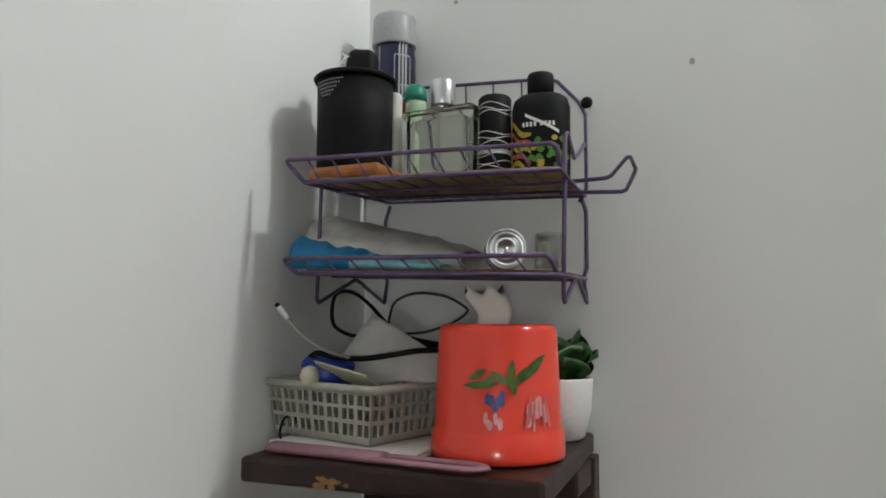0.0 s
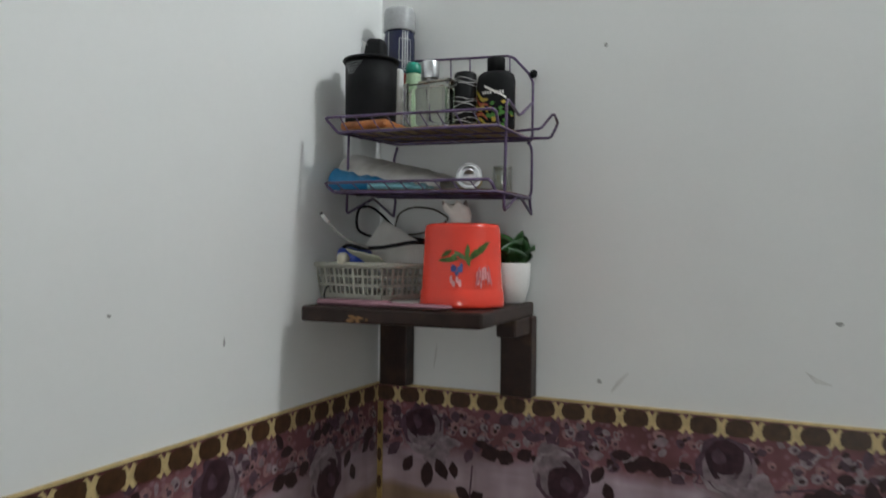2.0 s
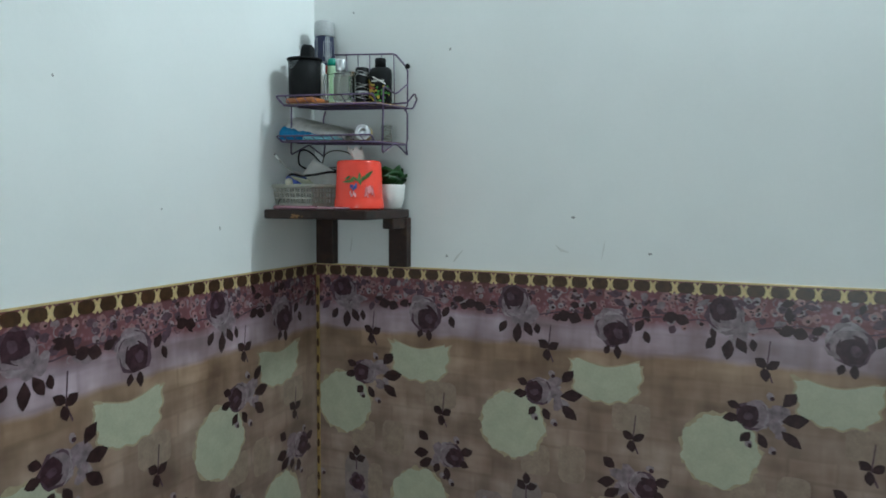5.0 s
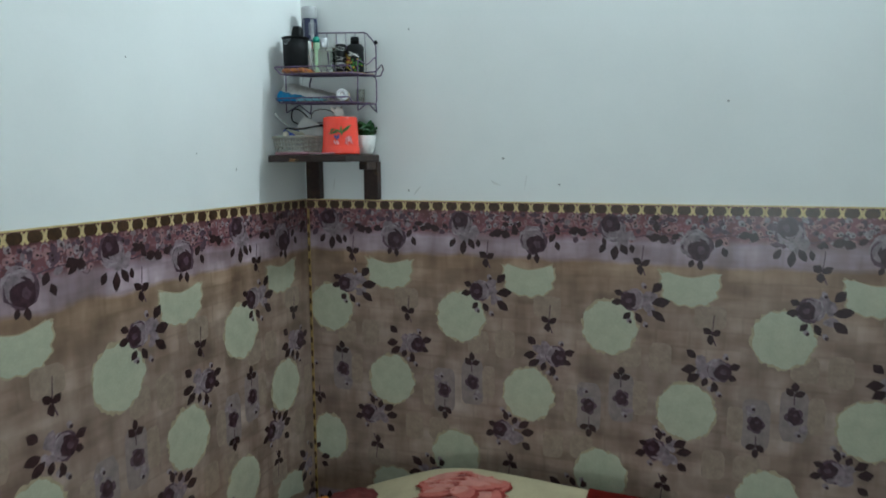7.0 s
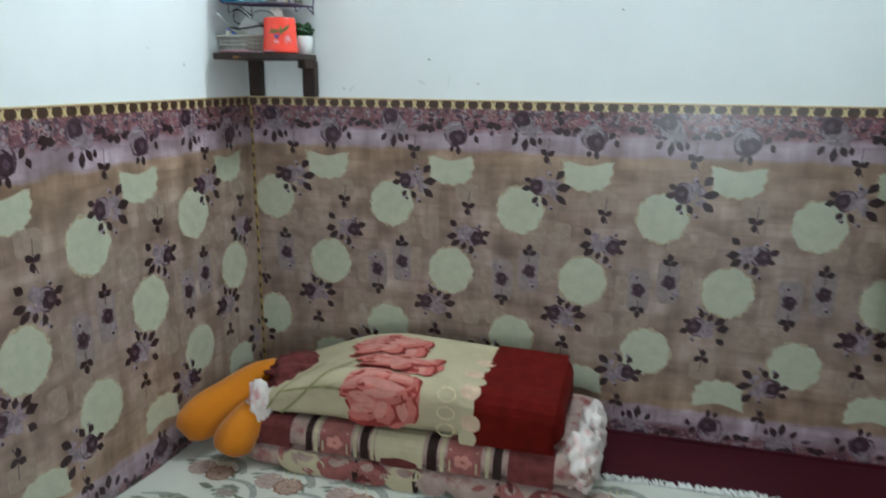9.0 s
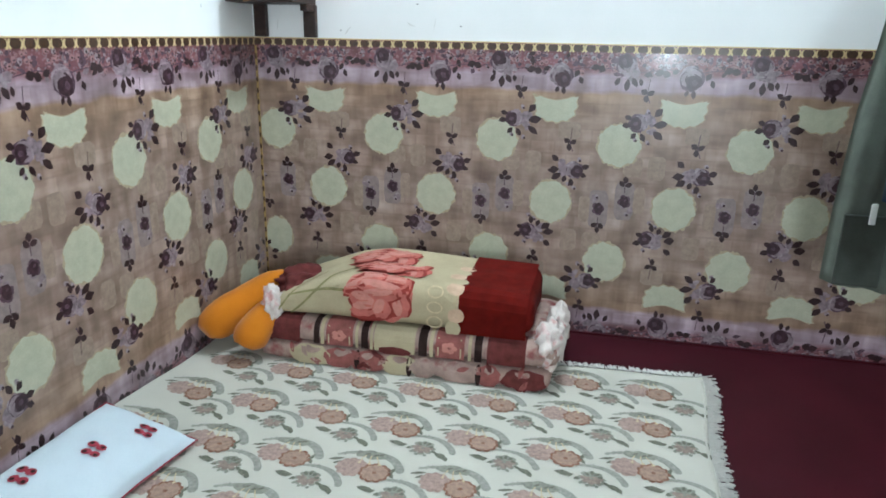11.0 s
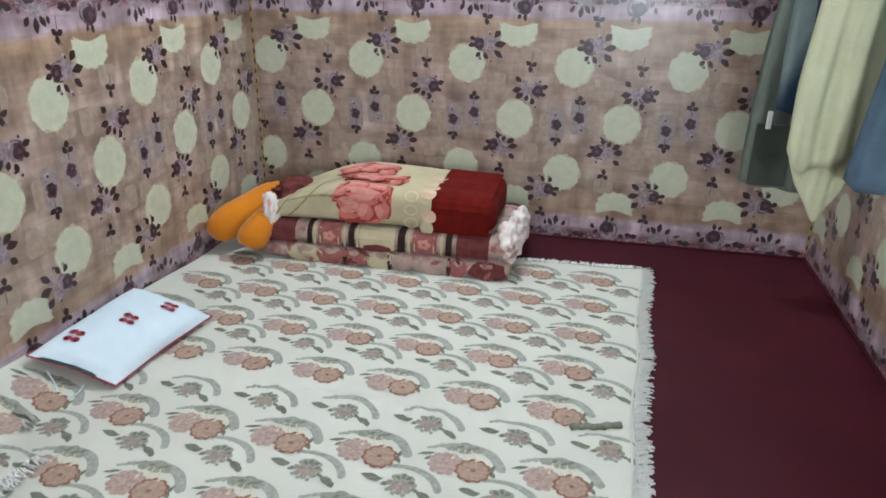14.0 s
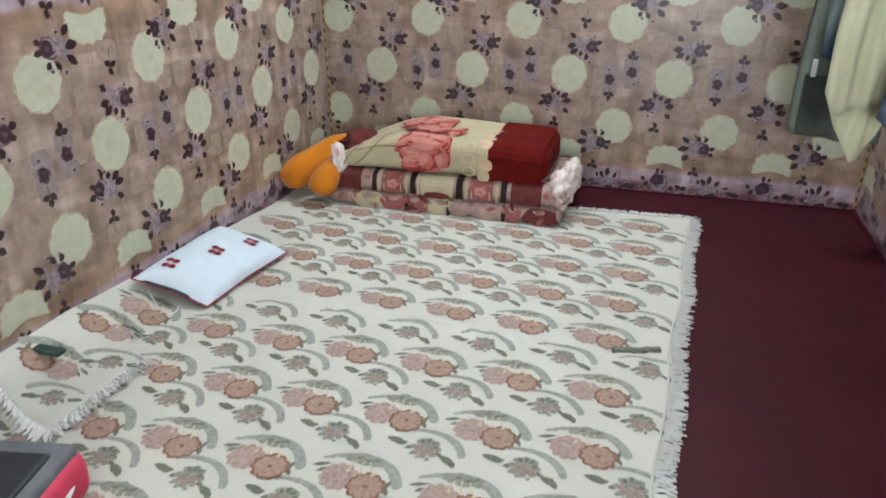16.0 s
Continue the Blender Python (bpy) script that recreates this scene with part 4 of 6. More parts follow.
def slab_print(x0, x1, y0, y1, z0, z1, r, seed, wob=0.006):
    """Wraps (along, round) coordinates over a slab's front and top: round 0 at the foot of the front, rising, then running back."""
    def place(u, v, lift):
        h = z1 - z0
        rr = r + lift
        if v < h - r:
            p = Vector((u, y0 - lift, z0 + v))
            d = Vector((0, -1, 0))
        elif v < h - r + r * math.pi / 2:
            a = (v - (h - r)) / r
            d = Vector((0, -math.cos(a), math.sin(a)))
            p = Vector((u, y0 + r, z1 - r)) + d * rr
        else:
            p = Vector((u, y0 + r + v - (h - r) - r * math.pi / 2, z1 + lift))
            d = Vector((0, 0, 1))
        c = Vector(((x0 + x1) / 2, (y0 + y1) / 2, (z0 + z1) / 2))
        q = p - c
        w = noise.noise(Vector((q.x * 5 + seed, q.y * 7, q.z * 9))) * wob
        return tuple(p + d * (w + 0.003))
    return place


def lean(p):
    """The top blanket swells towards its middle and sinks at its gathered end."""
    k = float(np.interp(p[0], (0.28, 0.36, 0.46, 0.58, 0.72, 1.0, 1.25, 1.42), (0.32, 0.45, 0.68, 0.94, 1.09, 1.03, 0.98, 0.92)))
    return (p[0], p[1], 0.195 + (p[2] - 0.195) * k)


def folded(name, x0, x1, y0, y1, z0, z1, r, mat, label, seed):
    ob = thing(name, (0, 0, 0), label, "blanket", "stack of folded blankets")
    part("body", padded(x0, x1, y0, y1, z0, z1, r, seed), mat, ob, smooth=True)
    return ob


# bottom blanket
S1 = (0.28, 1.50, -0.66, -0.10, 0.006, 0.095, 0.042)
b1 = folded("folded_blanket", *S1, M_BMIX, "folded blanket with pink and maroon floral band, lowest of the stack", 3)
pr = Print(slab_print(*S1, 3), 51)
for u, w, m in ((0.52, 0.09, 1), (0.64, 0.06, 0), (0.76, 0.09, 0), (0.90, 0.07, 1), (1.00, 0.05, 4), (1.14, 0.09, 4), (1.26, 0.05, 0), (1.40, 0.09, 2)):
    pr.blob(u, 0.045, w, 0.043, m, 0.0005, 0, 0.12, 18)
for u in (0.72, 0.94, 1.22):
    pr.blob(u, 0.045, 0.012, 0.045, 3, 0.001, 0, 0.05, 10)
for k in range(24):
    pr.leaf(pr.rng.uniform(0.42, 1.42), pr.rng.uniform(0.01, 0.08), 0.05, 0.02, pr.rng.uniform(0, 180), pr.rng.choice((0, 2, 0, 4)), 0.0012)
tagged(pr.done("pattern", [M_BDUSTY, M_BCREAM, M_BMAR, M_BBLACK, M_BMIX], b1), "", "", "", "stuff")
# middle blanket
S2 = (0.255, 1.525, -0.645, -0.09, 0.095, 0.195, 0.047)
b2 = folded("folded_blanket", *S2, M_BMIX, "folded maroon blanket with black striped border, in the stack", 5)
pr = Print(slab_print(*S2, 5), 52)
for u0, u1, m in ((0.34, 0.47, 2), (0.53, 0.555, 3), (0.56, 0.575, 1), (0.585, 0.70, 4), (0.71, 0.722, 1), (0.735, 0.765, 3), (0.772, 0.785, 1), (0.79, 0.96, 1), (0.975, 1.01, 3), (1.02, 1.035, 1), (1.045, 1.16, 4), (1.175, 1.188, 1), (1.20, 1.23, 3), (1.25, 1.40, 2)):
    nseg = max(2, int((u1 - u0) / 0.02))
    for k in range(nseg):
        um = u0 + (u1 - u0) * (k + 0.5) / nseg
        pr.stroke([(um, v) for v in (0.006, 0.03, 0.055, 0.075, 0.095, 0.12, 0.16)], (u1 - u0) / nseg, m, 0.0006)
for u in (0.64, 1.10):
    for k in range(5):
        a = 2 * math.pi * k / 5
        pr.blob(u + 0.02 * math.cos(a), 0.05 + 0.014 * math.sin(a), 0.014, 0.011, 5, 0.0014, 0, 0.1, 8)
    for sgn in (-1, 1):
        pr.stroke([(u + sgn * 0.045, v) for v in (0.012, 0.05, 0.088)], 0.006, 1, 0.0012)
pr.blob(0.87, 0.012, 0.07, 0.018, 2, 0.001, 0, 0.15, 12)
tagged(pr.done("pattern", [M_BDUSTY, M_BCREAM, M_BMAR, M_BBLACK, M_BDUSTY, M_BLIGHT], b2), "", "", "", "stuff")
# top blanket, thick and rolled
S3 = (0.30, 1.415, -0.61, -0.12, 0.195, 0.375, 0.065)
b3 = folded("folded_blanket", *S3, M_BCREAM, "plush cream blanket with pink roses and dark red end", 8)
for v in b3.children[0].data.vertices:
    v.co = lean(v.co)
b3.children[0].data.materials.append(M_BRED)
for poly in b3.children[0].data.polygons:
    poly.material_index = 1 if poly.center.x > 1.30 else 0
wrap = slab_print(*S3, 8)
pr = Print(lambda u, v, lift: lean(wrap(u, v, lift)), 53)


def bloom(p, u, v, r, tall=1.0):
    """A woven rose: a dark shadow to one side, then rows of long petals, each darker at its foot and pale along its tip."""
    p.blob(u + 0.34 * r, v - 0.02 * r * tall, 0.62 * r, 0.70 * r * tall, 0, 0.0006, 0, 0.14, 22)
    p.blob(u + 0.22 * r, v - 0.10 * r * tall, 0.46 * r, 0.52 * r * tall, 1, 0.0009, 0, 0.14, 18)
    p.blob(u - 0.25 * r, v - 0.52 * r * tall, 0.66 * r, 0.20 * r * tall, 1, 0.0009, 4, 0.14, 16)
    k = 0
    for du, dv, ru, rv, t in ((0.60, 0.28, 0.36, 0.24, 55), (0.66, -0.18, 0.30, 0.22, 100), (0.20, 0.46, 0.56, 0.20, -8), (-0.42, 0.48, 0.50, 0.20, 16), (-0.52, 0.20, 0.50, 0.20, 6),
                              (0.02, 0.22, 0.58, 0.17, -4), (-0.02, 0.02, 0.50, 0.15, 8), (-0.50, -0.14, 0.34, 0.20, -14), (-0.40, -0.36, 0.38, 0.19, 8), (0.10, -0.30, 0.24, 0.24, 60)):
        c, q = math.cos(radians(t)), math.sin(radians(t))
        for grow, m, up in ((1.20, 1, -0.16), (1.16, 0, 0.0), (0.98, 2, 0.20)):
            p.blob(u + du * r - q * up * r * 0.5, v + (dv + c * up * 0.5) * r * tall, ru * r * grow, rv * r * tall * (grow if m < 2 else 0.62), m, 0.0012 + 0.00022 * k, t, 0.09, 18)
            k += 1


for k in range(13):
    u0, u1 = 1.125 + 0.29 * k / 13, 1.125 + 0.29 * (k + 1) / 13
    um = (u0 + u1) / 2
    if um < 1.39:
        pr.stroke([(um, v) for v in (0.004, 0.03, 0.06, 0.09, 0.12, 0.15, 0.18, 0.21, 0.24, 0.28, 0.32, 0.38, 0.45, 0.52, 0.60)], u1 - u0 + 0.0004, 5, 0.0008)
bloom(pr, 0.80, 0.115, 0.140)
bloom(pr, 0.82, 0.295, 0.16, 0.6)
bloom(pr, 0.74, 0.44, 0.15)
for pts in ([(0.42, 0.03), (0.50, 0.12), (0.58, 0.20), (0.66, 0.30)], [(0.40, 0.16), (0.52, 0.15), (0.68, 0.13)], [(0.36, 0.05), (0.42, 0.18), (0.52, 0.32)]):
    sm = smooth_path([(a, b, 0) for a, b in pts], 5)
    pr.stroke([(q.x, q.y) for q in sm], 0.012, 4, 0.0012)
pr.leaf(0.55, 0.10, 0.20, 0.07, 35, 6, 0.0007)
for k in range(9):
    pr.blob(1.105 + 0.012 * math.sin(2.1 * k), 0.02 + 0.055 * k, 0.034, 0.032, 8 if k % 2 else 6, 0.0014, 0, 0.1, 12)
for k in range(3):
    pr.stroke([(1.03 + 0.03 * math.cos(a / 3), 0.04 + 0.06 * k + 0.022 * math.sin(a / 3)) for a in range(20)], 0.006, 7, 0.0016)
tagged(pr.done("pattern", [M_BPINK, M_BROSE, M_BLIGHT, M_BPINK, M_BOLIVE, M_BRED, M_BCREAM, M_STRAW, M_BEDGE], b3), "", "", "", "stuff")


def ruffle(x, y, z, rx, ry, rz, mat, parent, name, seed):
    """A gathered, crumpled end of cloth."""
    bm = bmesh.new()
    bmesh.ops.create_icosphere(bm, subdivisions=4, radius=1.0)
    for v in bm.verts:
        p = v.co.copy()
        w = 0.10 * math.sin(9 * math.atan2(p.z, p.y) + 4 * p.x) + 0.28 * noise.noise(p * 3.1 + Vector((seed, 0, 0)))
        p *= 1 + w
        v.co = Vector((x + p.x * rx, y + p.y * ry, z + p.z * rz))
    return part(name, bm, mat, parent, smooth=True)


M_LACE = material("white_pink_ruffle", (0.60, 0.53, 0.49), 0.92, spread=0.1, scale=25, second=(0.50, 0.20, 0.19), second_scale=18)
ruffle(1.480, -0.55, 0.165, 0.058, 0.10, 0.095, M_LACE, b2, "gathered_end", 2.0)
ruffle(1.500, -0.34, 0.165, 0.048, 0.14, 0.085, M_LACE, b2, "gathered_end", 5.0)
ruffle(0.330, -0.600, 0.210, 0.042, 0.05, 0.100, M_LACE, b2, "gathered_end", 7.0)
ruffle(0.38, -0.40, 0.265, 0.10, 0.13, 0.075, M_BMAR, b3, "gathered_end", 9.0)
ruffle(0.33, -0.58, 0.125, 0.075, 0.07, 0.05, M_BMAR, b2, "gathered_end", 11.0)

# mustard plush roll beside the blankets
plush = thing("plush_cloth", (0, 0, 0), "mustard yellow plush cloth folded in two soft lobes", "cloth")


def lobe(a, b, r0, r1, seed):
    a, b = Vector(a), Vector(b)
    pts, tp = [], []
    for k in range(15):
        t = k / 14
        pts.append(a.lerp(b, t) + Vector((0, 0, 0.012 * math.sin(3.1 * t))))
        e = math.sqrt(max(0.0, 1 - (2 * t - 1) ** 6))
        tp.append(max(0.04, e * (r0 + (r1 - r0) * t)))
    bm = tube(pts, 1.0, 24, taper=tp)
    for v in bm.verts:
        n = noise.noise(v.co * 9 + Vector((seed, 0, 0))) * 0.018 + noise.noise(v.co * 26 + Vector((seed, 0, 0))) * 0.002
        v.co += Vector((n, n * 0.6, n))
    return bm


part("lobe", lobe((0.04, -0.66, 0.10), (0.28, -0.36, 0.27), 0.088, 0.062, 1.0), M_MUSTARD, plush, smooth=True)
part("lobe", lobe((0.245, -0.705, 0.080), (0.325, -0.56, 0.20), 0.078, 0.064, 4.0), M_MUSTARD, plush, smooth=True)

# small dark things on the spread
strip = thing("dark_green_strip", (0, 0, 0), "small dark green folded strip lying on the bedspread", "strip")
z = sheet_z(0.08, -2.33) + 0.012
part("band", box(0.005, 0.150, -2.352, -2.312, z, z + 0.016, 0.005), material("dark_green_plastic", (0.018, 0.045, 0.036), 0.5), strip)
rag = thing("dark_rag", (0, 0, 0), "dark mottled green crumpled rag on the bedspread edge", "rag")
bm = tube(smooth_path([(1.83, -1.69, 0.011), (1.87, -1.675, 0.013), (1.91, -1.67, 0.013), (1.95, -1.655, 0.012), (1.985, -1.64, 0.010)], 5), 0.011, 10)
for v in bm.verts:
    v.co += Vector((0, 1, 0.4)) * 0.009 * noise.noise(v.co * 40)
part("cloth", bm, M_MOSS, rag, smooth=True)

# ---- wooden corner shelf ----
shelf = thing("wooden_shelf", (0.0, 0.0, 0.0), "dark stained wooden wall shelf on two short uprights", "shelf")
bm = box(0, 1, 0, 1, 1.441, 1.465)
for v in bm.verts:
    x, y = v.co.x, v.co.y
    fl, fr, br, bl = Vector((0.032, -0.297)), Vector((0.328, -0.284)), Vector((0.315, -0.003)), Vector((0.008, -0.003))
    q = fl.lerp(fr, x).lerp(bl.lerp(br, x), y)
    v.co.x, v.co.y = q.x, q.y
bmesh.ops.bevel(bm, geom=bm.edges[:], offset=0.004, segments=2, affect="EDGES", profile=0.5)
part("board", bm, M_WOOD, shelf, "dark wood board with worn front edge")
part("upright", box(0.022, 0.080, -0.034, -0.004, 1.301, 1.441, 0.002), M_WOOD, shelf)
part("upright", box(0.264, 0.321, -0.034, -0.004, 1.301, 1.441, 0.002), M_WOOD, shelf)
part("bracket", box(0.284, 0.318, -0.11, -0.034, 1.412, 1.441, 0.003), M_WOOD, shelf)
M_CHIP = material("bare_wood_chip", (0.23, 0.12, 0.045), 0.7, spread=0.3, scale=90)
chips = Print(lambda u, v, lift: (u, -0.2975 + 0.0445 * (u - 0.032) - lift, v), 61)
for k in range(14):
    chips.blob(0.105 + 0.045 * chips.rng.random(), 1.444 + 0.008 * chips.rng.random(), 0.006 * chips.rng.uniform(0.4, 1), 0.0022, 0, 0.0006, 0, 0.4, 8)
chips.done("worn_edge", [M_CHIP], shelf)

# ---- purple wire rack ----
rack = thing("wire_rack", (0, 0, 0), "purple coated wire wall rack with two tiers", "rack")
W = 0.0024


def wire(name, pts, r=W, n=8, label="", parent=None):
    return part(name, tube(pts, r, n), M_WIRE, parent or rack, label, True)


wire("back_frame", [(0.302, -0.008, 1.742), (0.311, -0.008, 1.758), (0.311, -0.008, 1.852), (0.303, -0.008, 1.868), (0.276, -0.008, 1.898), (0.264, -0.008, 1.903), (0.07, -0.008, 1.914), (0.048, -0.008, 1.898), (0.036, -0.008, 1.86), (0.036, -0.008, 1.758)])
for k in range(6):
    x = 0.075 + 0.0385 * k
    wire("back_rod", [(x, -0.008, 1.913 - 0.055 * (x - 0.07)), (x + 0.004, -0.010, 1.756)], 0.0014, 6)
for sx, x0, x1 in ((1, 0.322, 0.310), (-1, 0.040, 0.034)):
    wire("side_frame", [(x1, -0.008, 1.815), (x1 + 0.003, -0.075, 1.783), (x1 + 0.005, -0.095, 1.777), (x0 + 0.004, -0.176, 1.784), (x0 + 0.003, -0.182, 1.779), (x0, -0.182, 1.619), (x0, -0.178, 1.615), (x1 + 0.007, -0.10, 1.645), (x1 + 0.006, -0.09, 1.645), (x1, -0.008, 1.619)])
    wire("back_post", [(x1 - 0.007 * sx, -0.007, 1.752), (x1 - 0.001 * sx, -0.007, 1.734), (x1, -0.007, 1.728), (x1, -0.007, 1.66), (x1 - 0.004 * sx, -0.007, 1.648), (x1, -0.007, 1.618)])


def tier(z_fl, z_fr, z_bl, z_br, x_fl, x_fr, rail_l, rail_r, card):
    t = tagged(new("tier"), "wire tier lined with brown cardboard")
    t.parent = rack
    fl, fr, bl, br = Vector((x_fl, -0.248, z_fl)), Vector((x_fr, -0.248, z_fr)), Vector((0.038, -0.010, z_bl)), Vector((0.310, -0.010, z_br))

    def at(u, v):
        return fl.lerp(fr, u).lerp(bl.lerp(br, u), v)
    wire("base_frame", [fl, fr, br, bl, fl + Vector((0, 0.001, 0))], W, 8, "", t)
    wire("front_rail", [at(0, 0), Vector((rail_l[0] + 0.004, -0.25, rail_l[1] - 0.006)), Vector((rail_l[0], -0.25, rail_l[1] - 0.001)), Vector((rail_l[0] + 0.004, -0.25, rail_l[1])), Vector((rail_r[0] - 0.005, -0.25, rail_r[1])), Vector((rail_r[0], -0.249, rail_r[1] - 0.004)), at(1, 0.03) + Vector((0, 0, -0.001))], W, 8, "", t)
    for k in range(9):
        u = 0.06 + 0.105 * k
        p = at(u, 0.0)
        f = (p.x - rail_l[0]) / (rail_r[0] - rail_l[0])
        top = Vector((p.x - 0.012, -0.25, rail_l[1] + (rail_r[1] - rail_l[1]) * f))
        wire("cross_rod", [top, at(u, 0.04), at(u, 0.96)], 0.0011, 6, "", t)
    for v in (0.33, 0.66):
        wire("long_rod", [at(0, v) - Vector((0, 0, 0.0026)), at(1, v) - Vector((0, 0, 0.0026))], 0.0016, 6, "", t)
    bm = bmesh.new()
    nx, ny = 24, 16
    g = [[[bm.verts.new(at(0.02 + 0.965 * i / nx, 0.04 + 0.93 * j / ny) + Vector((0, 0, 0.0016 + h + 0.0012 * noise.noise(Vector((i * 0.35, j * 0.3, z_fl * 50)))))) for i in range(nx + 1)] for j in range(ny + 1)] for h in (0.0, 0.0032)]
    for j in range(ny):
        for i in range(nx):
            bm.faces.new((g[1][j][i], g[1][j][i + 1], g[1][j + 1][i + 1], g[1][j + 1][i]))
            bm.faces.new((g[0][j][i], g[0][j + 1][i], g[0][j + 1][i + 1], g[0][j][i + 1]))
    for j in range(ny):
        for i in (0, nx):
            bm.faces.new((g[0][j][i], g[1][j][i], g[1][j + 1][i], g[0][j + 1][i]))
    for i in range(nx):
        for j in (0, ny):
            bm.faces.new((g[0][j][i], g[0][j][i + 1], g[1][j][i + 1], g[1][j][i]))
    bmesh.ops.recalc_face_normals(bm, faces=bm.faces[:])
    part("cardboard", bm, card, t, "brown cardboard liner")
    return at


top_at = tier(1.739, 1.732, 1.757, 1.749, 0.064, 0.335, (0.042, 1.764), (0.333, 1.756), M_CARD)
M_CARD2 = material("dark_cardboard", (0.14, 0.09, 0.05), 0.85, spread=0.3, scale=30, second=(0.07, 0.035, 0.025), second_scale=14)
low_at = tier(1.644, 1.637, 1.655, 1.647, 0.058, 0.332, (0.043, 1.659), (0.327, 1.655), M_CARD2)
wire("towel_hook", [(0.29, -0.10, 1.749), (0.350, -0.10, 1.751), (0.356, -0.10, 1.753), (0.373, -0.10, 1.772), (0.377, -0.10, 1.772), (0.382, -0.10, 1.759), (0.381, -0.10, 1.755), (0.372, -0.10, 1.737), (0.367, -0.10, 1.735), (0.30, -0.10, 1.738)])
nail = thing("wall_nail", (0.314, -0.001, 1.864), "dark round-headed nail holding the rack on the wall", "nail")
part("shank", tube([(0, 0, 0), (0, -0.016, 0)], 0.0022, 8), M_BLACK, nail, smooth=True)
bm = bmesh.new()
bmesh.ops.create_uvsphere(bm, u_segments=16, v_segments=10, radius=0.0075)
for v in bm.verts:
    v.co = Vector((v.co.x, v.co.y * 0.6 - 0.014, v.co.z))
part("head", bm, M_BLACK, nail, smooth=True)


def top_z(x, y):
    u = (x - 0.05) / 0.272
    v = (y + 0.248) / 0.238
    return top_at(u, v).z + 0.0052


def low_z(x, y):
    return low_at((x - 0.048) / 0.272, (y + 0.248) / 0.238).z + 0.0052


# ---- on the rack's upper tier ----
z0 = top_z(0.08, -0.18)
tray = thing("orange_tray", (0.088, -0.172, z0), "small orange-brown wooden tray under a black pen cup", "tray")
part("tray", box(-0.041, 0.047, -0.046, 0.046, 0, 0.014, 0.005), M_COPPER, tray)
cup = thing("pen_cup", (0.079, -0.172, z0 + 0.014), "black metal mesh pen cup with rolled rim", "cup")
HC = 1.870 - z0 - 0.014
part("wall", lathe([(0, 0), (0.0415, 0), (0.0425, 0.002), (0.043, HC * 0.5), (0.0435, HC - 0.002), (0.042, HC - 0.002), (0.0415, HC * 0.5), (0.041, 0.004), (0, 0.004)], 48), M_BLACK, cup, smooth=True)
part("rim", lathe([(0.0425, HC - 0.003), (0.0465, HC - 0.004), (0.0480, HC - 0.001), (0.0465, HC + 0.001), (0.0415, HC + 0.001), (0.0425, HC - 0.003)], 48), M_BLACK, cup, "rolled black rim", True)
holes = Print(lambda u, v, lift: ((0.0435 + lift) * math.cos(u), (0.0435 + lift) * math.sin(u), v), 66)
for j in range(5):
    for i in range(13 - 2 * j):
        holes.blob(radians(-128 + 4.0 * i + 3 * j), HC - 0.010 - 0.0042 * j, 0.022, 0.0011, 0, 0.0004, 0, 0.0, 6)
holes.done("mesh_holes", [M_GREYCAP], cup)
case = thing("sunglasses_case", (0.077, -0.155, z0 + 0.02), "black soft case with small white mark standing in a cup", "case")
bm = box(-0.027, 0.028, -0.013, 0.013, 0.0, 1.915 - z0 - 0.02, 0.011, 4)
for v in bm.verts:
    v.co.x *= 1 - 1.5 * max(0.0, v.co.z / (1.915 - z0 - 0.02) - 0.70)
    v.co.x += 0.10 * v.co.z - 0.012
    v.co.z -= 0.25 * max(0, v.co.x)
part("body", bm, M_BLACK, case, smooth=True)
bm = bmesh.new()
hz = 1.900 - z0 - 0.02
q = [bm.verts.new(c) for c in ((-0.020, -0.0142, hz + 0.010), (-0.008, -0.0142, hz + 0.003), (-0.021, -0.0142, hz - 0.005), (-0.016, -0.0142, hz + 0.003))]
bm.faces.new(q)
part("white_mark", bm, M_WHITE, case)
z0 = top_z(0.064, -0.052)
can = thing("spray_can", (0.066, -0.050, z0), "navy blue aerosol can with grey cap and white label", "spray can")
H1, H2 = 1.956 - z0, 1.999 - z0
part("body", lathe([(0, 0), (0.026, 0), (0.0285, 0.003), (0.0285, H1 - 0.014), (0.0265, H1 - 0.004), (0.026, H1), (0, H1)], 40), M_BLUECAN, can, smooth=True)
part("cap", lathe([(0.0, H1), (0.0290, H1), (0.0295, H1 + 0.002), (0.0285, H2 - 0.006), (0.026, H2 - 0.001), (0.022, H2), (0, H2)], 40), M_GREYCAP, can, "grey plastic cap", True)
lab = Print(lambda u, v, lift: ((0.0288 + lift) * math.cos(u), (0.0288 + lift) * math.sin(u), v), 67)
for a0, a1, v0, v1 in ((-62, -18, H1 - 0.058, H1 - 0.018), (-72, -20, H1 - 0.125, H1 - 0.075)):
    A0, A1 = radians(a0), radians(a1)
    lab.stroke([(A0, v0), (A0, v1)], 0.05, 0, 0.0004)
    lab.stroke([(A1, v0), (A1, v1)], 0.05, 0, 0.0004)
    for vv in (v0, v1):
        lab.stroke([(A0 + (A1 - A0) * k / 8, vv) for k in range(9)], 0.0018, 0, 0.0004)
for k in range(3):
    lab.stroke([(radians(-52 + 9 * k), H1 - 0.042), (radians(-47 + 9 * k), H1 - 0.034)], 0.07, 0, 0.0004)
lab.stroke([(radians(-104), 0.01), (radians(-104), H1 - 0.006)], 0.08, 0, 0.0004)
tagged(lab.done("label", [M_GREYCAP], can), "white outlined label", "", "", "stuff")
z0 = top_z(0.12, -0.10)
roll = thing("roll_on_bottle", (0.121, -0.098, z0), "pale green roll-on bottle with green domed cap", "bottle")
h = 1.862 - z0
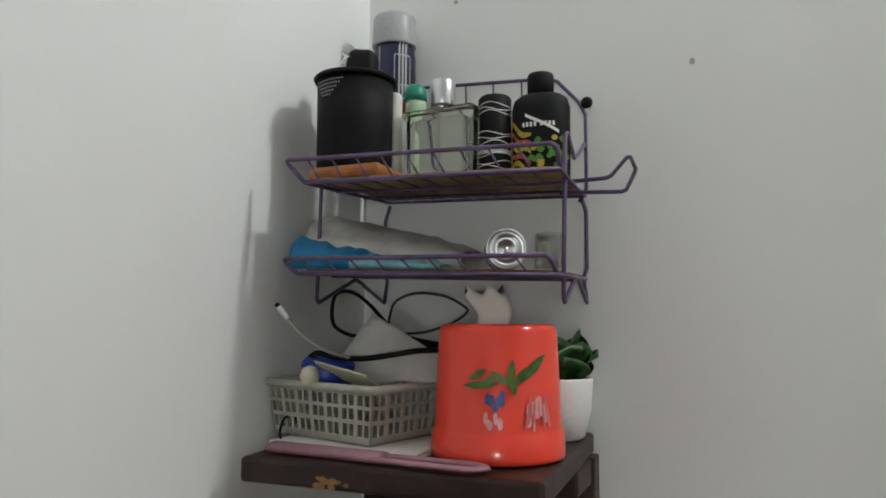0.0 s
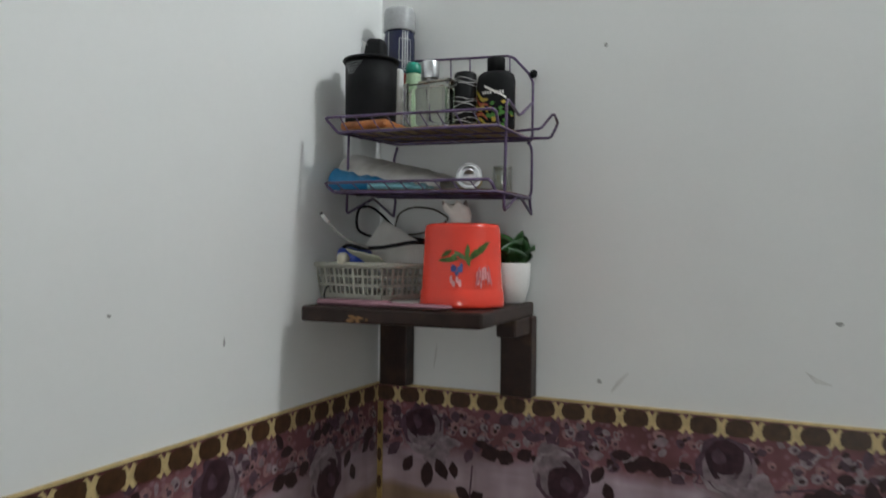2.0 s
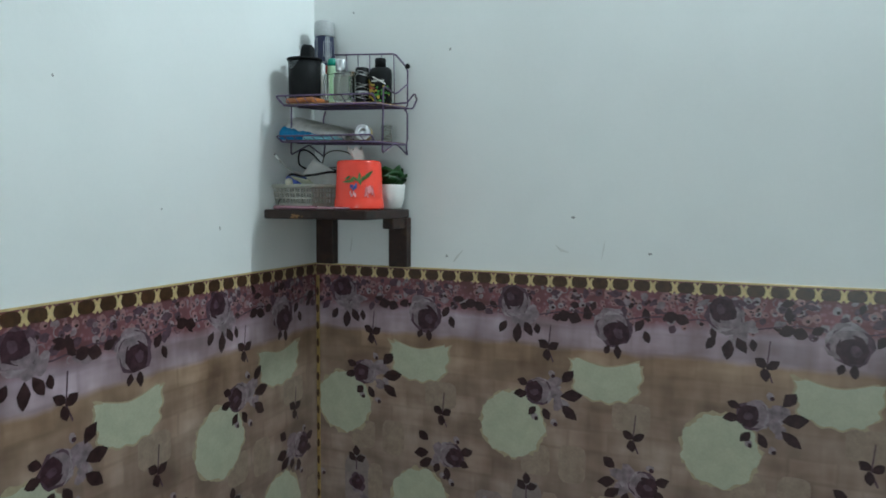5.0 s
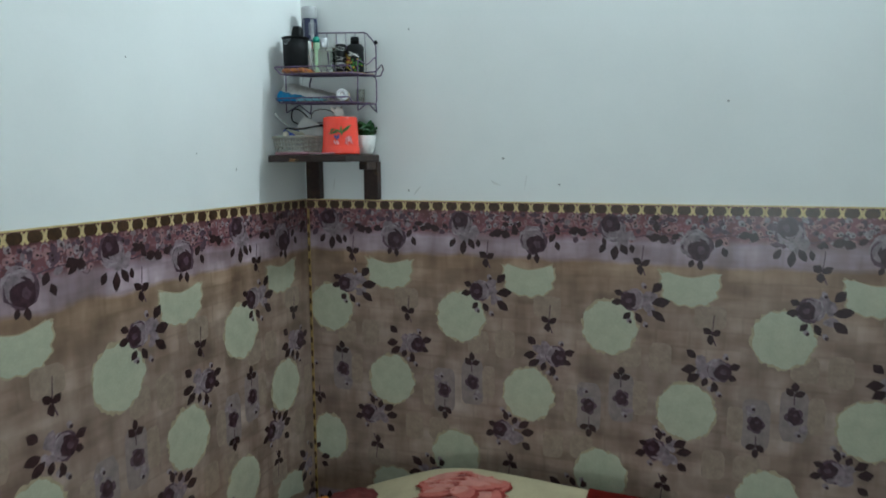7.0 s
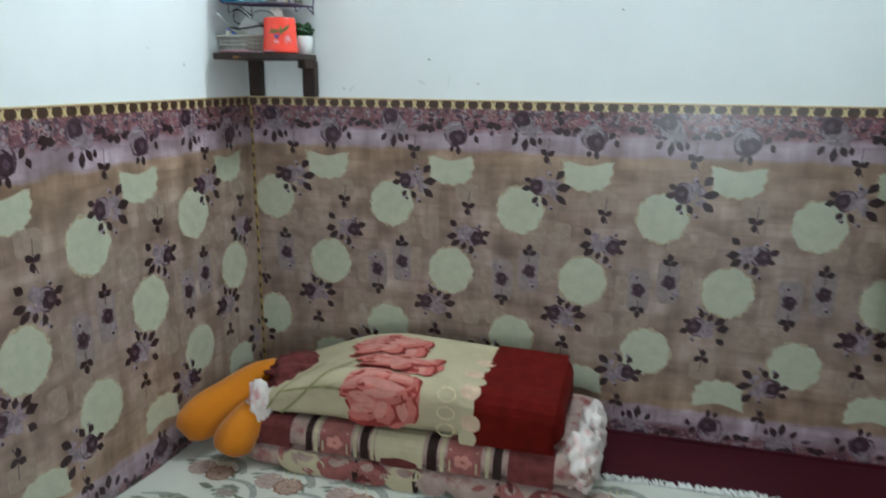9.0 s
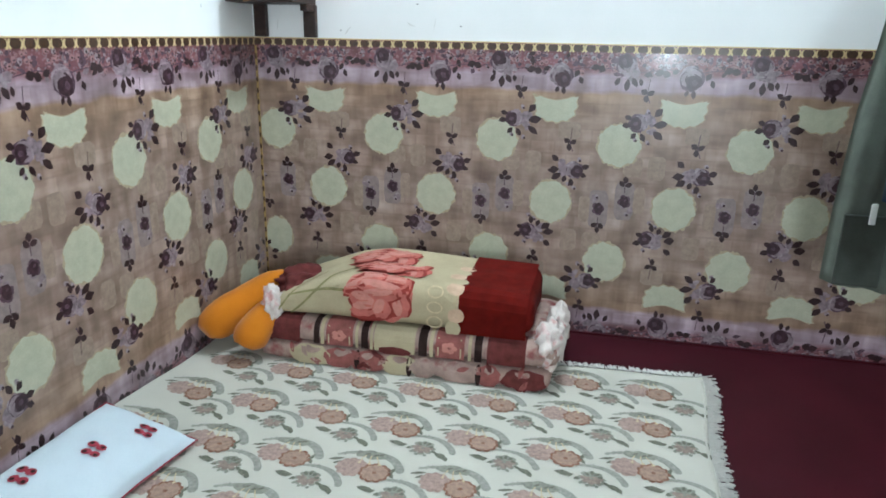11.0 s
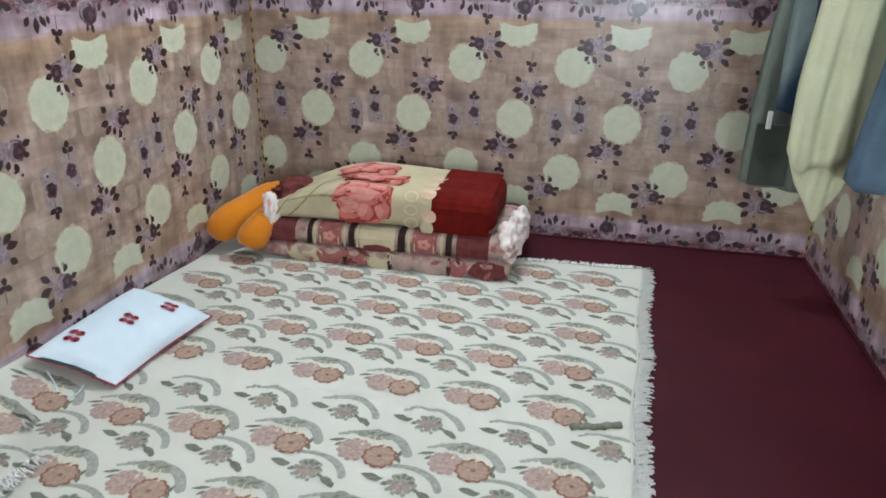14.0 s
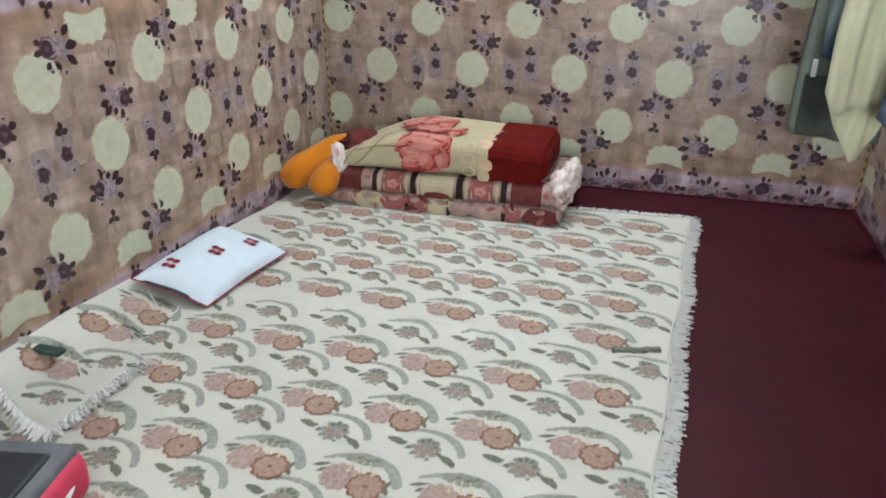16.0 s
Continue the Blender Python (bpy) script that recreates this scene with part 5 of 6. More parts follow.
part("bottle", lathe([(0, 0), (0.013, 0), (0.015, 0.003), (0.016, h * 0.5), (0.013, h - 0.006), (0.013, h), (0, h)], 28), material("pale_green_plastic", (0.40, 0.55, 0.36), 0.3, spread=0.1), roll, smooth=True)
part("cap", lathe([(0.0, h), (0.0135, h), (0.014, h + 0.008), (0.0125, h + 0.017), (0.008, h + 0.021), (0, h + 0.0225)], 28), M_GREEN, roll, "green domed cap", True)
z0 = top_z(0.11, -0.13)
tubeob = thing("cream_tube", (0.1085, -0.135, z0), "white plastic tube standing on its cap", "tube")
h = 1.864 - z0
part("body", box(-0.010, 0.011, -0.008, 0.008, 0.0, h, 0.006, 3), M_WHITE, tubeob, smooth=True)
lip = thing("red_capped_stick", (0.100, -0.092, z0), "slim white stick with red cap", "stick")
part("stem", lathe([(0, 0), (0.007, 0), (0.007, 0.085), (0, 0.085)], 16), M_WHITE, lip, smooth=True)
part("cap", lathe([(0, 0.085), (0.008, 0.085), (0.008, 0.112), (0.006, 0.115), (0, 0.115)], 16), M_RED, lip, "red cap", True)
z0 = top_z(0.175, -0.14)
perf = thing("perfume_bottle", (0.1745, -0.140, z0), "square clear glass perfume bottle with silver cap", "perfume bottle", turn=-6)
h = 1.834 - z0
bm = box(-0.045, 0.045, -0.017, 0.017, 0, h, 0.004, 2)
for v in bm.verts:
    k = v.co.z / h
    v.co.x *= 1 + 0.03 * k - 0.05 * math.sin(math.pi * k)
part("glass", bm, solid_glass("perfume_glass", (0.93, 0.96, 0.93)), perf, "thick clear glass body")
part("inner_glass", box(-0.037, 0.037, -0.011, 0.011, 0.010, h - 0.010, 0.008, 3), solid_glass("clear_perfume", (0.97, 0.98, 0.92), 0.03, 1.18), perf, "clear perfume inside", True)
part("dip_tube", tube([(0.0, 0, 0.012), (0.001, 0, h - 0.004)], 0.0022, 8), M_WHITE, perf, smooth=True)
part("neck", lathe([(0, h), (0.009, h), (0.009, h + 0.006), (0, h + 0.006)], 20), M_SILVER, perf, smooth=True)
part("cap", lathe([(0, h + 0.004), (0.0142, h + 0.004), (0.0147, h + 0.006), (0.0147, h + 0.032), (0.0137, h + 0.034), (0, h + 0.034)], 28), M_SILVER, perf, "polished silver cap", True)
z0 = top_z(0.234, -0.13)
strp = thing("striped_bottle", (0.234, -0.130, z0), "black cylindrical bottle with thin white scribbled lines", "bottle")
h = 1.846 - z0
part("body", lathe([(0, 0), (0.017, 0), (0.0185, 0.002), (0.0185, h - 0.004), (0.016, h - 0.001), (0.012, h), (0, h)], 32), M_BLACK, strp, smooth=True)
lines = Print(lambda u, v, lift: ((0.0187 + lift) * math.cos(u), (0.0187 + lift) * math.sin(u), v), 68)
for v in (h - 0.013, h - 0.018, h - 0.022, h - 0.045, h - 0.050, h - 0.056, h - 0.069, h - 0.078, h - 0.083, h - 0.098):
    ph = lines.rng.uniform(0, 6)
    lines.stroke([(radians(-170 + 8 * k), v + 0.0022 * math.sin(0.35 * k + ph)) for k in range(26)], 0.0009, 0, 0.0003)
lines.stroke([(radians(-170 + 8 * k), h - 0.066) for k in range(26)], 0.005, 1, 0.0002)
tagged(lines.done("line_print", [M_WHITE, M_GREYCAP], strp), "", "", "", "stuff")
z0 = top_z(0.284, -0.12)
blk = thing("cologne_bottle", (0.284, -0.120, z0), "black cologne bottle with colourful floral label", "bottle")
h = 1.844 - z0
part("body", lathe([(0, 0), (0.029, 0), (0.032, 0.004), (0.0325, h - 0.016), (0.030, h - 0.006), (0.024, h - 0.001), (0.015, h), (0.0, h)], 36, sy=0.72), M_BLACK, blk, smooth=True)
part("cap", lathe([(0, h - 0.001), (0.0145, h - 0.001), (0.0148, h + 0.021), (0.0135, h + 0.024), (0, h + 0.0245)], 28), M_BLACK, blk, "black screw cap", True)
lab = Print(lambda u, v, lift: ((0.0328 + lift) * math.cos(u), 0.72 * (0.0328 + lift) * math.sin(u) - lift * 0.3, v), 69)
M_LY, M_LG, M_LR = material("label_gold", (0.45, 0.33, 0.03), 0.4), material("label_green", (0.06, 0.22, 0.02), 0.4), material("label_red", (0.36, 0.06, 0.03), 0.4)
for k, (v0, v1, w, m) in enumerate(((0.064, 0.046, 0.007, 0), (0.054, 0.036, 0.006, 2), (0.044, 0.028, 0.008, 0), (0.033, 0.018, 0.006, 2), (0.022, 0.010, 0.006, 0))):
    line = [(radians(-158 + 7.5 * q), v0 + (v1 - v0) * q / 8 + 0.003 * math.sin(0.9 * q + k)) for q in range(9)]
    lab.stroke(line, [w * (0.35 + 0.65 * math.sin(math.pi * (q + 0.6) / 9.2)) for q in range(9)], m, 0.0004 + 0.00004 * k)
    for q in (2, 4, 6):
        lab.blob(line[q][0], line[q][1], 0.035, 0.0016, 1 if m == 0 else 0, 0.0008, 0, 0.2, 7)
for k in range(26):
    a, v = lab.rng.uniform(-98, -22), lab.rng.uniform(0.006, 0.044)
    lab.leaf(radians(a), v, 0.26, 0.007, lab.rng.uniform(-0.5, 0.5), lab.rng.choice((1, 1, 1, 0)), 0.0005 + 0.00002 * k)
lab.stroke([(radians(-110 + 6 * k), 0.070 - 0.0018 * k) for k in range(12)], 0.0035, 3, 0.0008)
for k, (a0, a1) in enumerate(((-112, -82), (-78, -48))):
    for q in range(4):
        aa = a0 + (a1 - a0) * q / 4
        lab.stroke([(radians(aa), 0.0565), (radians(aa), 0.0615)], 0.075, 3, 0.0016)
lab.done("label", [M_LY, M_LG, M_LR, M_PAPERW], blk)

# ---- on the rack's lower tier ----
pack = thing("face_mask_pack", (0, 0, 0), "crumpled clear plastic pack with white and blue contents", "plastic pack")


def wedge(x0, x1, ya, yb, ztop, zlow, name, mat, seed, label="", lift=0.0):
    """A crumpled soft wedge that thins out to one side."""
    vs, fs, nx, ny = [], [], 30, 10
    for h in (0, 1):
        for j in range(ny + 1):
            for i in range(nx + 1):
                u, v = i / nx, j / ny
                x = x0 + (x1 - x0) * u
                y = ya + (yb - ya) * v
                base = low_z(x, y) + 0.001 + lift
                top = zlow + (ztop - zlow) * (1 - u) ** 0.8
                prof = math.sin(math.pi * min(1, max(0, 0.08 + 0.84 * v))) ** 0.5
                z = base + h * max(0.002, (top - base) * prof + 0.006 * noise.noise(Vector((u * 9, v * 4, seed))))
                vs.append((x, y, z))
    n = (nx + 1) * (ny + 1)
    for j in range(ny):
        for i in range(nx):
            a = j * (nx + 1) + i
            fs.append((n + a, n + a + 1, n + a + nx + 2, n + a + nx + 1))
            fs.append((a, a + nx + 1, a + nx + 2, a + 1))
    for i in range(nx):
        for j in (0, ny):
            a = j * (nx + 1) + i
            fs.append((a, a + 1, n + a + 1, n + a))
    for j in range(ny):
        for i in (0, nx):
            a = j * (nx + 1) + i
            fs.append((a, n + a, n + a + nx + 1, a + nx + 1))
    ob = raw(name, vs, fs, mat, parent=pack, smooth=True)
    return tagged(ob, label) if label else ob


M_GREYW = material("milky_plastic", (0.50, 0.49, 0.47), 0.35, spread=0.15, scale=40, bump=0.4, bump_scale=70)
wedge(0.022, 0.215, -0.185, -0.06, 1.722, 1.672, "milky_bag", M_GREYW, 3.0, "milky crumpled plastic")
wedge(0.018, 0.150, -0.205, -0.15, 1.692, 1.655, "blue_band", M_CYAN, 5.0, "bright blue printed band")
wedge(0.10, 0.205, -0.215, -0.15, 1.668, 1.655, "light_blue_fold", material("pale_blue_plastic", (0.22, 0.47, 0.55), 0.35, spread=0.2, scale=50), 7.0, "pale blue fold")
jar = thing("tipped_jar", (0, 0, 0), "small glass jar lying on its side, silver lid outward", "jar")
zc = low_z(0.26, -0.15) + 0.0215
axis = pose(0.264, -0.182, zc, 90, 0, 22)
for nm, prof, mat, lb in (("lid", [(0, -0.004), (0.007, -0.004), (0.008, -0.001), (0.013, -0.001), (0.014, -0.003), (0.019, -0.003), (0.0205, 0.0), (0.0205, -0.012), (0, -0.012)], M_SILVER, "silver screw lid"), ("body", [(0, -0.012), (0.0195, -0.012), (0.021, -0.016), (0.021, -0.05), (0.018, -0.056), (0, -0.056)], M_AMBER, "amber glass body")):
    bm = lathe(prof, 32)
    bm.transform(axis)
    part(nm, bm, mat, jar, lb, True)
zc = low_z(0.281, -0.08)
jar2 = thing("glass_jar", (0.282, -0.080, zc), "small empty clear glass jar with thick base", "jar")
part("glass", lathe([(0, 0), (0.0155, 0), (0.0165, 0.002), (0.0165, 0.042), (0.0155, 0.045), (0.0145, 0.045), (0.0145, 0.006), (0, 0.006)], 28), glass("jar_glass", (0.93, 0.95, 0.92), 0.05, 1.7, 0.14), jar2, smooth=True)

# ---- on the wooden shelf ----
SZ = 1.4655
papers = thing("paper_stack", (0, 0, 0), "flat white papers lying under the plastic basket", "paper")
for k, (dx, dy, t) in enumerate(((0, 0, 2), (0.006, -0.004, -4))):
    bm = box(-0.085, 0.085, -0.095, 0.09, 0, 0.003, 0.001, 1)
    bm.transform(pose(0.112 + dx, -0.152 + dy, SZ + 0.0036 * k, 0, 0, t))
    part("sheet", bm, M_PAPERW, papers)
basket = thing("plastic_basket", (0.098, -0.142, SZ + 0.008), "grey plastic lattice basket filled with cables and papers", "basket", turn=-14)


def basket_wall(ax, ay, bx, by, cols, name):
    """One tapered side of bars: top edge from a to b, leaning in towards the foot."""
    bm = bmesh.new()
    a, b = Vector((ax, ay, 0.054)), Vector((bx, by, 0.054))
    a2, b2 = Vector((ax * 0.90, ay * 0.93, 0.0)), Vector((bx * 0.90, by * 0.93, 0.0))
    out = Vector((b.y - a.y, a.x - b.x, 0)).normalized()

    def slat(p, q, r, s, th=0.0016):
        v = [bm.verts.new(c + out * o) for o in (0, -th) for c in (p, q, r, s)]
        for f in ((0, 1, 2, 3), (7, 6, 5, 4), (0, 4, 5, 1), (1, 5, 6, 2), (2, 6, 7, 3), (3, 7, 4, 0)):
            bm.faces.new([v[k] for k in f])

    def at(u, v):
        return a2.lerp(b2, u).lerp(a.lerp(b, u), v)
    for v0, v1 in ((0.0, 0.14), (0.36, 0.44), (0.64, 0.70), (0.90, 1.0)):
        slat(at(0, v0), at(1, v0), at(1, v1), at(0, v1))
    for k in range(cols + 1):
        u = k / cols
        w = 0.10 / cols if k % 2 else 0.24 / cols
        slat(at(max(0, u - w), 0), at(min(1, u + w), 0), at(min(1, u + w), 1), at(max(0, u - w), 1), 0.0013)
    bmesh.ops.recalc_face_normals(bm, faces=bm.faces[:])
    return part(name, bm, M_BASKET, basket)


for c in (((-0.082, -0.090), (0.074, -0.090), 14), ((0.074, -0.090), (0.074, 0.085), 14), ((0.074, 0.085), (-0.082, 0.085), 12), ((-0.082, 0.085), (-0.082, -0.090), 12)):
    basket_wall(*c[0], *c[1], c[2], "lattice_side")
part("bottom", box(-0.073, 0.066, -0.083, 0.078, 0, 0.002), M_BASKET, basket)
lipp = [(-0.086, -0.094, 0.055), (0.078, -0.094, 0.055), (0.078, 0.089, 0.055), (-0.086, 0.089, 0.055), (-0.086, -0.0935, 0.055)]
bm = tube(lipp, 0.0042, 8)
part("rim", bm, M_BASKET, basket, "flat rolled rim", True)

wp = thing("folded_white_card", (0, 0, 0), "crumpled white card folded to a peak in the basket", "card")
bm = bmesh.new()
n = 14
g = []
for j in range(n + 1):
    row = []
    for i in range(n + 1):
        u, v = i / n, j / n
        foot = Vector((0.060, -0.196, 1.530)).lerp(Vector((0.190, -0.182, 1.532)), u)
        head = Vector((0.104, -0.168, 1.604)).lerp(Vector((0.188, -0.160, 1.556)), u ** 0.8)
        p = foot.lerp(head, v) + Vector((0.0, -0.004 * math.sin(math.pi * u) * math.sin(math.pi * v), 0.003 * noise.noise(Vector((u * 5, v * 5, 2)))))
        row.append(bm.verts.new(p))
    g.append(row)
for j in range(n):
    for i in range(n):
        bm.faces.new((g[j][i], g[j][i + 1], g[j + 1][i + 1], g[j + 1][i]))
r = bmesh.ops.solidify(bm, geom=bm.faces[:], thickness=0.0016)
bmesh.ops.recalc_face_normals(bm, faces=bm.faces[:])
part("card", bm, M_PAPERW, wp, smooth=True)
bluel = thing("blue_lid", (0.064, -0.205, 1.524), "bright blue plastic lid lying in the basket", "lid")
bm = lathe([(0, 0.0), (0.026, 0.0), (0.029, 0.004), (0.029, 0.022), (0.026, 0.026), (0, 0.026)], 28)
bm.transform(pose(0, 0.012, 0.004, 12, 8, 0))
part("lid", bm, M_BLUE, bluel, smooth=True)
ball = thing("white_ball", (0.064, -0.228, 1.538), "small off-white round cap lying in the basket", "cap")
part("cap", lathe([(0, -0.011), (0.008, -0.009), (0.011, 0), (0.008, 0.008), (0, 0.011)], 20), material("ivory_plastic", (0.62, 0.58, 0.46), 0.5), ball, smooth=True)
note = thing("folded_note", (0, 0, 0), "pale green folded paper note in the basket", "note")
bm = box(-0.034, 0.034, -0.02, 0.02, 0, 0.002, 0.0006, 1)
bm.transform(pose(0.108, -0.225, 1.538, -28, 10, -8))
part("sheet", bm, material("greenish_paper", (0.50, 0.50, 0.38), 0.9), note)


def cable(name, pts, r, mat, label):
    ob = thing(name, (0, 0, 0), label, "cable", "cables in the basket")
    part("cord", tube(smooth_path(pts, 6), r, 8), mat, ob, smooth=True)
    return ob


cable("black_cable", [(0.200, -0.13, 1.566), (0.134, -0.125, 1.575), (0.101, -0.12, 1.589), (0.074, -0.12, 1.614), (0.050, -0.12, 1.629), (0.029, -0.12, 1.628), (0.022, -0.12, 1.611), (0.025, -0.12, 1.59), (0.044, -0.12, 1.579), (0.067, -0.12, 1.576), (0.095, -0.11, 1.570)], 0.0024, M_BLACK, "black looped charging cable rising from the basket")
cable("brown_cable", [(0.094, -0.11, 1.586), (0.090, -0.10, 1.599), (0.098, -0.10, 1.618), (0.124, -0.10, 1.628), (0.160, -0.10, 1.625), (0.184, -0.10, 1.614), (0.190, -0.10, 1.606), (0.171, -0.10, 1.593), (0.135, -0.10, 1.582), (0.102, -0.105, 1.580)], 0.0016, material("olive_cable", (0.06, 0.05, 0.03), 0.5), "thin brown cable looped above the basket")
cable("black_cable", [(0.045, -0.20, 1.556), (0.056, -0.20, 1.560), (0.081, -0.20, 1.556), (0.116, -0.205, 1.556), (0.149, -0.20, 1.561), (0.175, -0.19, 1.565), (0.199, -0.12, 1.564)], 0.0030, M_BLACK, "thick black cable lying across the basket")
cable("black_cable", [(0.105, -0.14, 1.590), (0.121, -0.145, 1.582), (0.142, -0.15, 1.574), (0.165, -0.145, 1.568), (0.20, -0.13, 1.567)], 0.0028, M_BLACK, "black cable bundle leaving the basket")
usb = cable("white_cable", [(0.036, -0.23, 1.597), (0.044, -0.23, 1.589), (0.057, -0.228, 1.577), (0.079, -0.222, 1.564), (0.100, -0.20, 1.555)], 0.0020, material("grey_cord", (0.30, 0.29, 0.26), 0.5), "grey cord with white plug leaning on the basket")
part("plug", tube([(0.024, -0.23, 1.609), (0.036, -0.23, 1.597)], 0.0034, 10), M_WHITE, usb, "white plastic plug", True)
part("contact", tube([(0.0205, -0.23, 1.6125), (0.0245, -0.23, 1.6085)], 0.0026, 10), M_BLACK, usb, "dark metal tip", True)
cable("black_cable", [(0.035, -0.235, 1.470), (0.026, -0.225, 1.478), (0.024, -0.215, 1.490), (0.030, -0.205, 1.494), (0.036, -0.21, 1.486)], 0.0014, M_BLACK, "short black wire loop beside the basket")

# pink slotted handle lying along the front
pink = thing("pink_handle", (0.148, -0.268, SZ + 0.0045), "flat pink plastic handle with a long slot", "handle", turn=-3)
part("bar", tube([(x, y, 0) for x, y in [(-0.102, 0.0), (-0.06, 0.0), (0.0, 0.0), (0.024, 0.0)]], 0.0125, 12), M_PINK, pink, smooth=True)
loop = [(0.010, 0.0), (0.022, 0.0095), (0.06, 0.0105), (0.112, 0.0105), (0.122, 0.006), (0.126, 0.0), (0.122, -0.006), (0.112, -0.0105), (0.06, -0.0105), (0.022, -0.0095), (0.0105, -0.0005)]
part("loop", tube([(x, y, 0) for x, y in loop], 0.0055, 10), M_PINK, pink, smooth=True)
for o in pink.children:
    for v in o.data.vertices:
        v.co.z *= 0.45

# coral tissue dispenser
tis = thing("tissue_dispenser", (0.2565, -0.188, SZ), "coral plastic round tissue dispenser with flower stickers", "tissue dispenser")
part("shell", lathe([(0, 0.001), (0.060, 0.001), (0.0655, 0.002), (0.0660, 0.006), (0.0650, 0.024), (0.0632, 0.027), (0.0625, 0.030), (0.0585, 0.120), (0.0570, 0.125), (0.0540, 0.1275), (0.030, 0.1275), (0.028, 0.126), (0.028, 0.120), (0.0, 0.120)], 64), M_CORAL, tis, smooth=True)
bm = bmesh.new()
n = 22
rows = []
for j in range(12):
    t = j / 11
    row = []
    for i in range(n):
        a = 2 * math.pi * i / n
        r = (0.016 + 0.003 * t) * (1 + 0.28 * math.sin(3 * a + 2 * t) * t)
        z = 0.118 + 0.040 * t + t ** 2 * (0.012 * noise.noise(Vector((math.cos(a) * 2, math.sin(a) * 2, 3))) + 0.005 * math.sin(5 * a))
        row.append(bm.verts.new((-0.012 + r * math.cos(a) + 0.006 * math.sin(4 * t), 0.003 + 0.45 * r * math.sin(a), z)))
    rows.append(row)
for a, b in zip(rows, rows[1:]):
    for i in range(n):
        bm.faces.new((a[i], a[(i + 1) % n], b[(i + 1) % n], b[i]))
bm.faces.new(rows[-1])
part("tissue", bm, M_TISSUE, tis, "soft white tissue pulled out", True)
def sticker_sheet():
    return Print(lambda u, v, lift: ((0.0637 - 0.0425 * (v - 0.03) + lift) * math.cos(u), (0.0637 - 0.0425 * (v - 0.03) + lift) * math.sin(u), v), 71)


st = sticker_sheet()
AZ = -71.5


def stick(px, py):
    return radians(AZ) + (px - 882) * 0.00058 / 0.061, 0.1265 - (py - 585) * 0.00051


for x, y, ln, w, t in ((855, 690, 0.62, 0.0065, 5), (850, 672, 0.35, 0.006, 30), (868, 682, 0.40, 0.006, 40), (886, 678, 0.42, 0.006, -35), (903, 668, 0.42, 0.0065, 85), (905, 690, 0.35, 0.006, -80), (938, 662, 0.75, 0.0085, 40), (918, 676, 0.35, 0.007, 60)):
    u, v = stick(x, y)
    c, s = math.cos(radians(t)), math.sin(radians(t))
    L = ln * 0.061 / 2.1
    prof = [(-1, 0), (-0.5, 0.7), (0.1, 1.0), (0.6, 0.6), (1, 0), (0.6, -0.6), (0.1, -1.0), (-0.5, -0.7)]
    base = len(st.v)
    st.v.append(st.place(u, v, 0.0006))
    for a, b in prof:
        dx, dy = a * L * c - b * w * 0.6 * s, a * L * s + b * w * 0.6 * c
        st.v.append(st.place(u + dx / 0.061, v + dy, 0.0006))
    for k in range(8):
        st.f.append((base, base + 1 + k, base + 1 + (k + 1) % 8))
        st.m.append(0)
tagged(st.done("leaf_sticker", [M_PRINTG], tis), "green leaf sticker")
for petals in (((945, 735, 0.20, 0.012), (930, 745, 0.08, 0.015), (960, 742, 0.09, 0.013), (948, 722, 0.11, 0.010), (938, 758, 0.05, 0.010)), ((870, 760, 0.08, 0.007), (885, 758, 0.08, 0.008), (864, 748, 0.06, 0.008), (878, 748, 0.06, 0.008))):
    st = sticker_sheet()
    for x, y, a, b in petals:
        u, v = stick(x, y)
        st.blob(u, v, a * 0.55, b * 0.75, 1, 0.0006 + 0.00004 * (x % 7), 0, 0.2, 10)
    for k in range(5 if petals[0][0] > 900 else 0):
        u, v = stick(petals[0][0] - 14 + 8 * k, petals[0][1])
        st.stroke([(u - 0.02 * (k - 2), v + 0.010), (u, v), (u + 0.035 * (k - 2), v - 0.014)], [0.010, 0.020, 0.006], 2, 0.0011)
    tagged(st.done("flower_sticker", [M_PRINTG, M_PRINTP, M_PRINTD], tis), "pale pink flower sticker")
st = sticker_sheet()
for x, y, a, b in ((870, 716, 0.07, 0.006), (886, 718, 0.07, 0.006), (878, 728, 0.05, 0.004), (889, 708, 0.04, 0.005)):
    u, v = stick(x, y)
    st.blob(u, v, a, b, 2, 0.0010, 0, 0.2, 9)
tagged(st.done("butterfly_sticker", [M_PRINTG, M_PRINTP, M_PRINTB], tis), "small blue butterfly sticker")

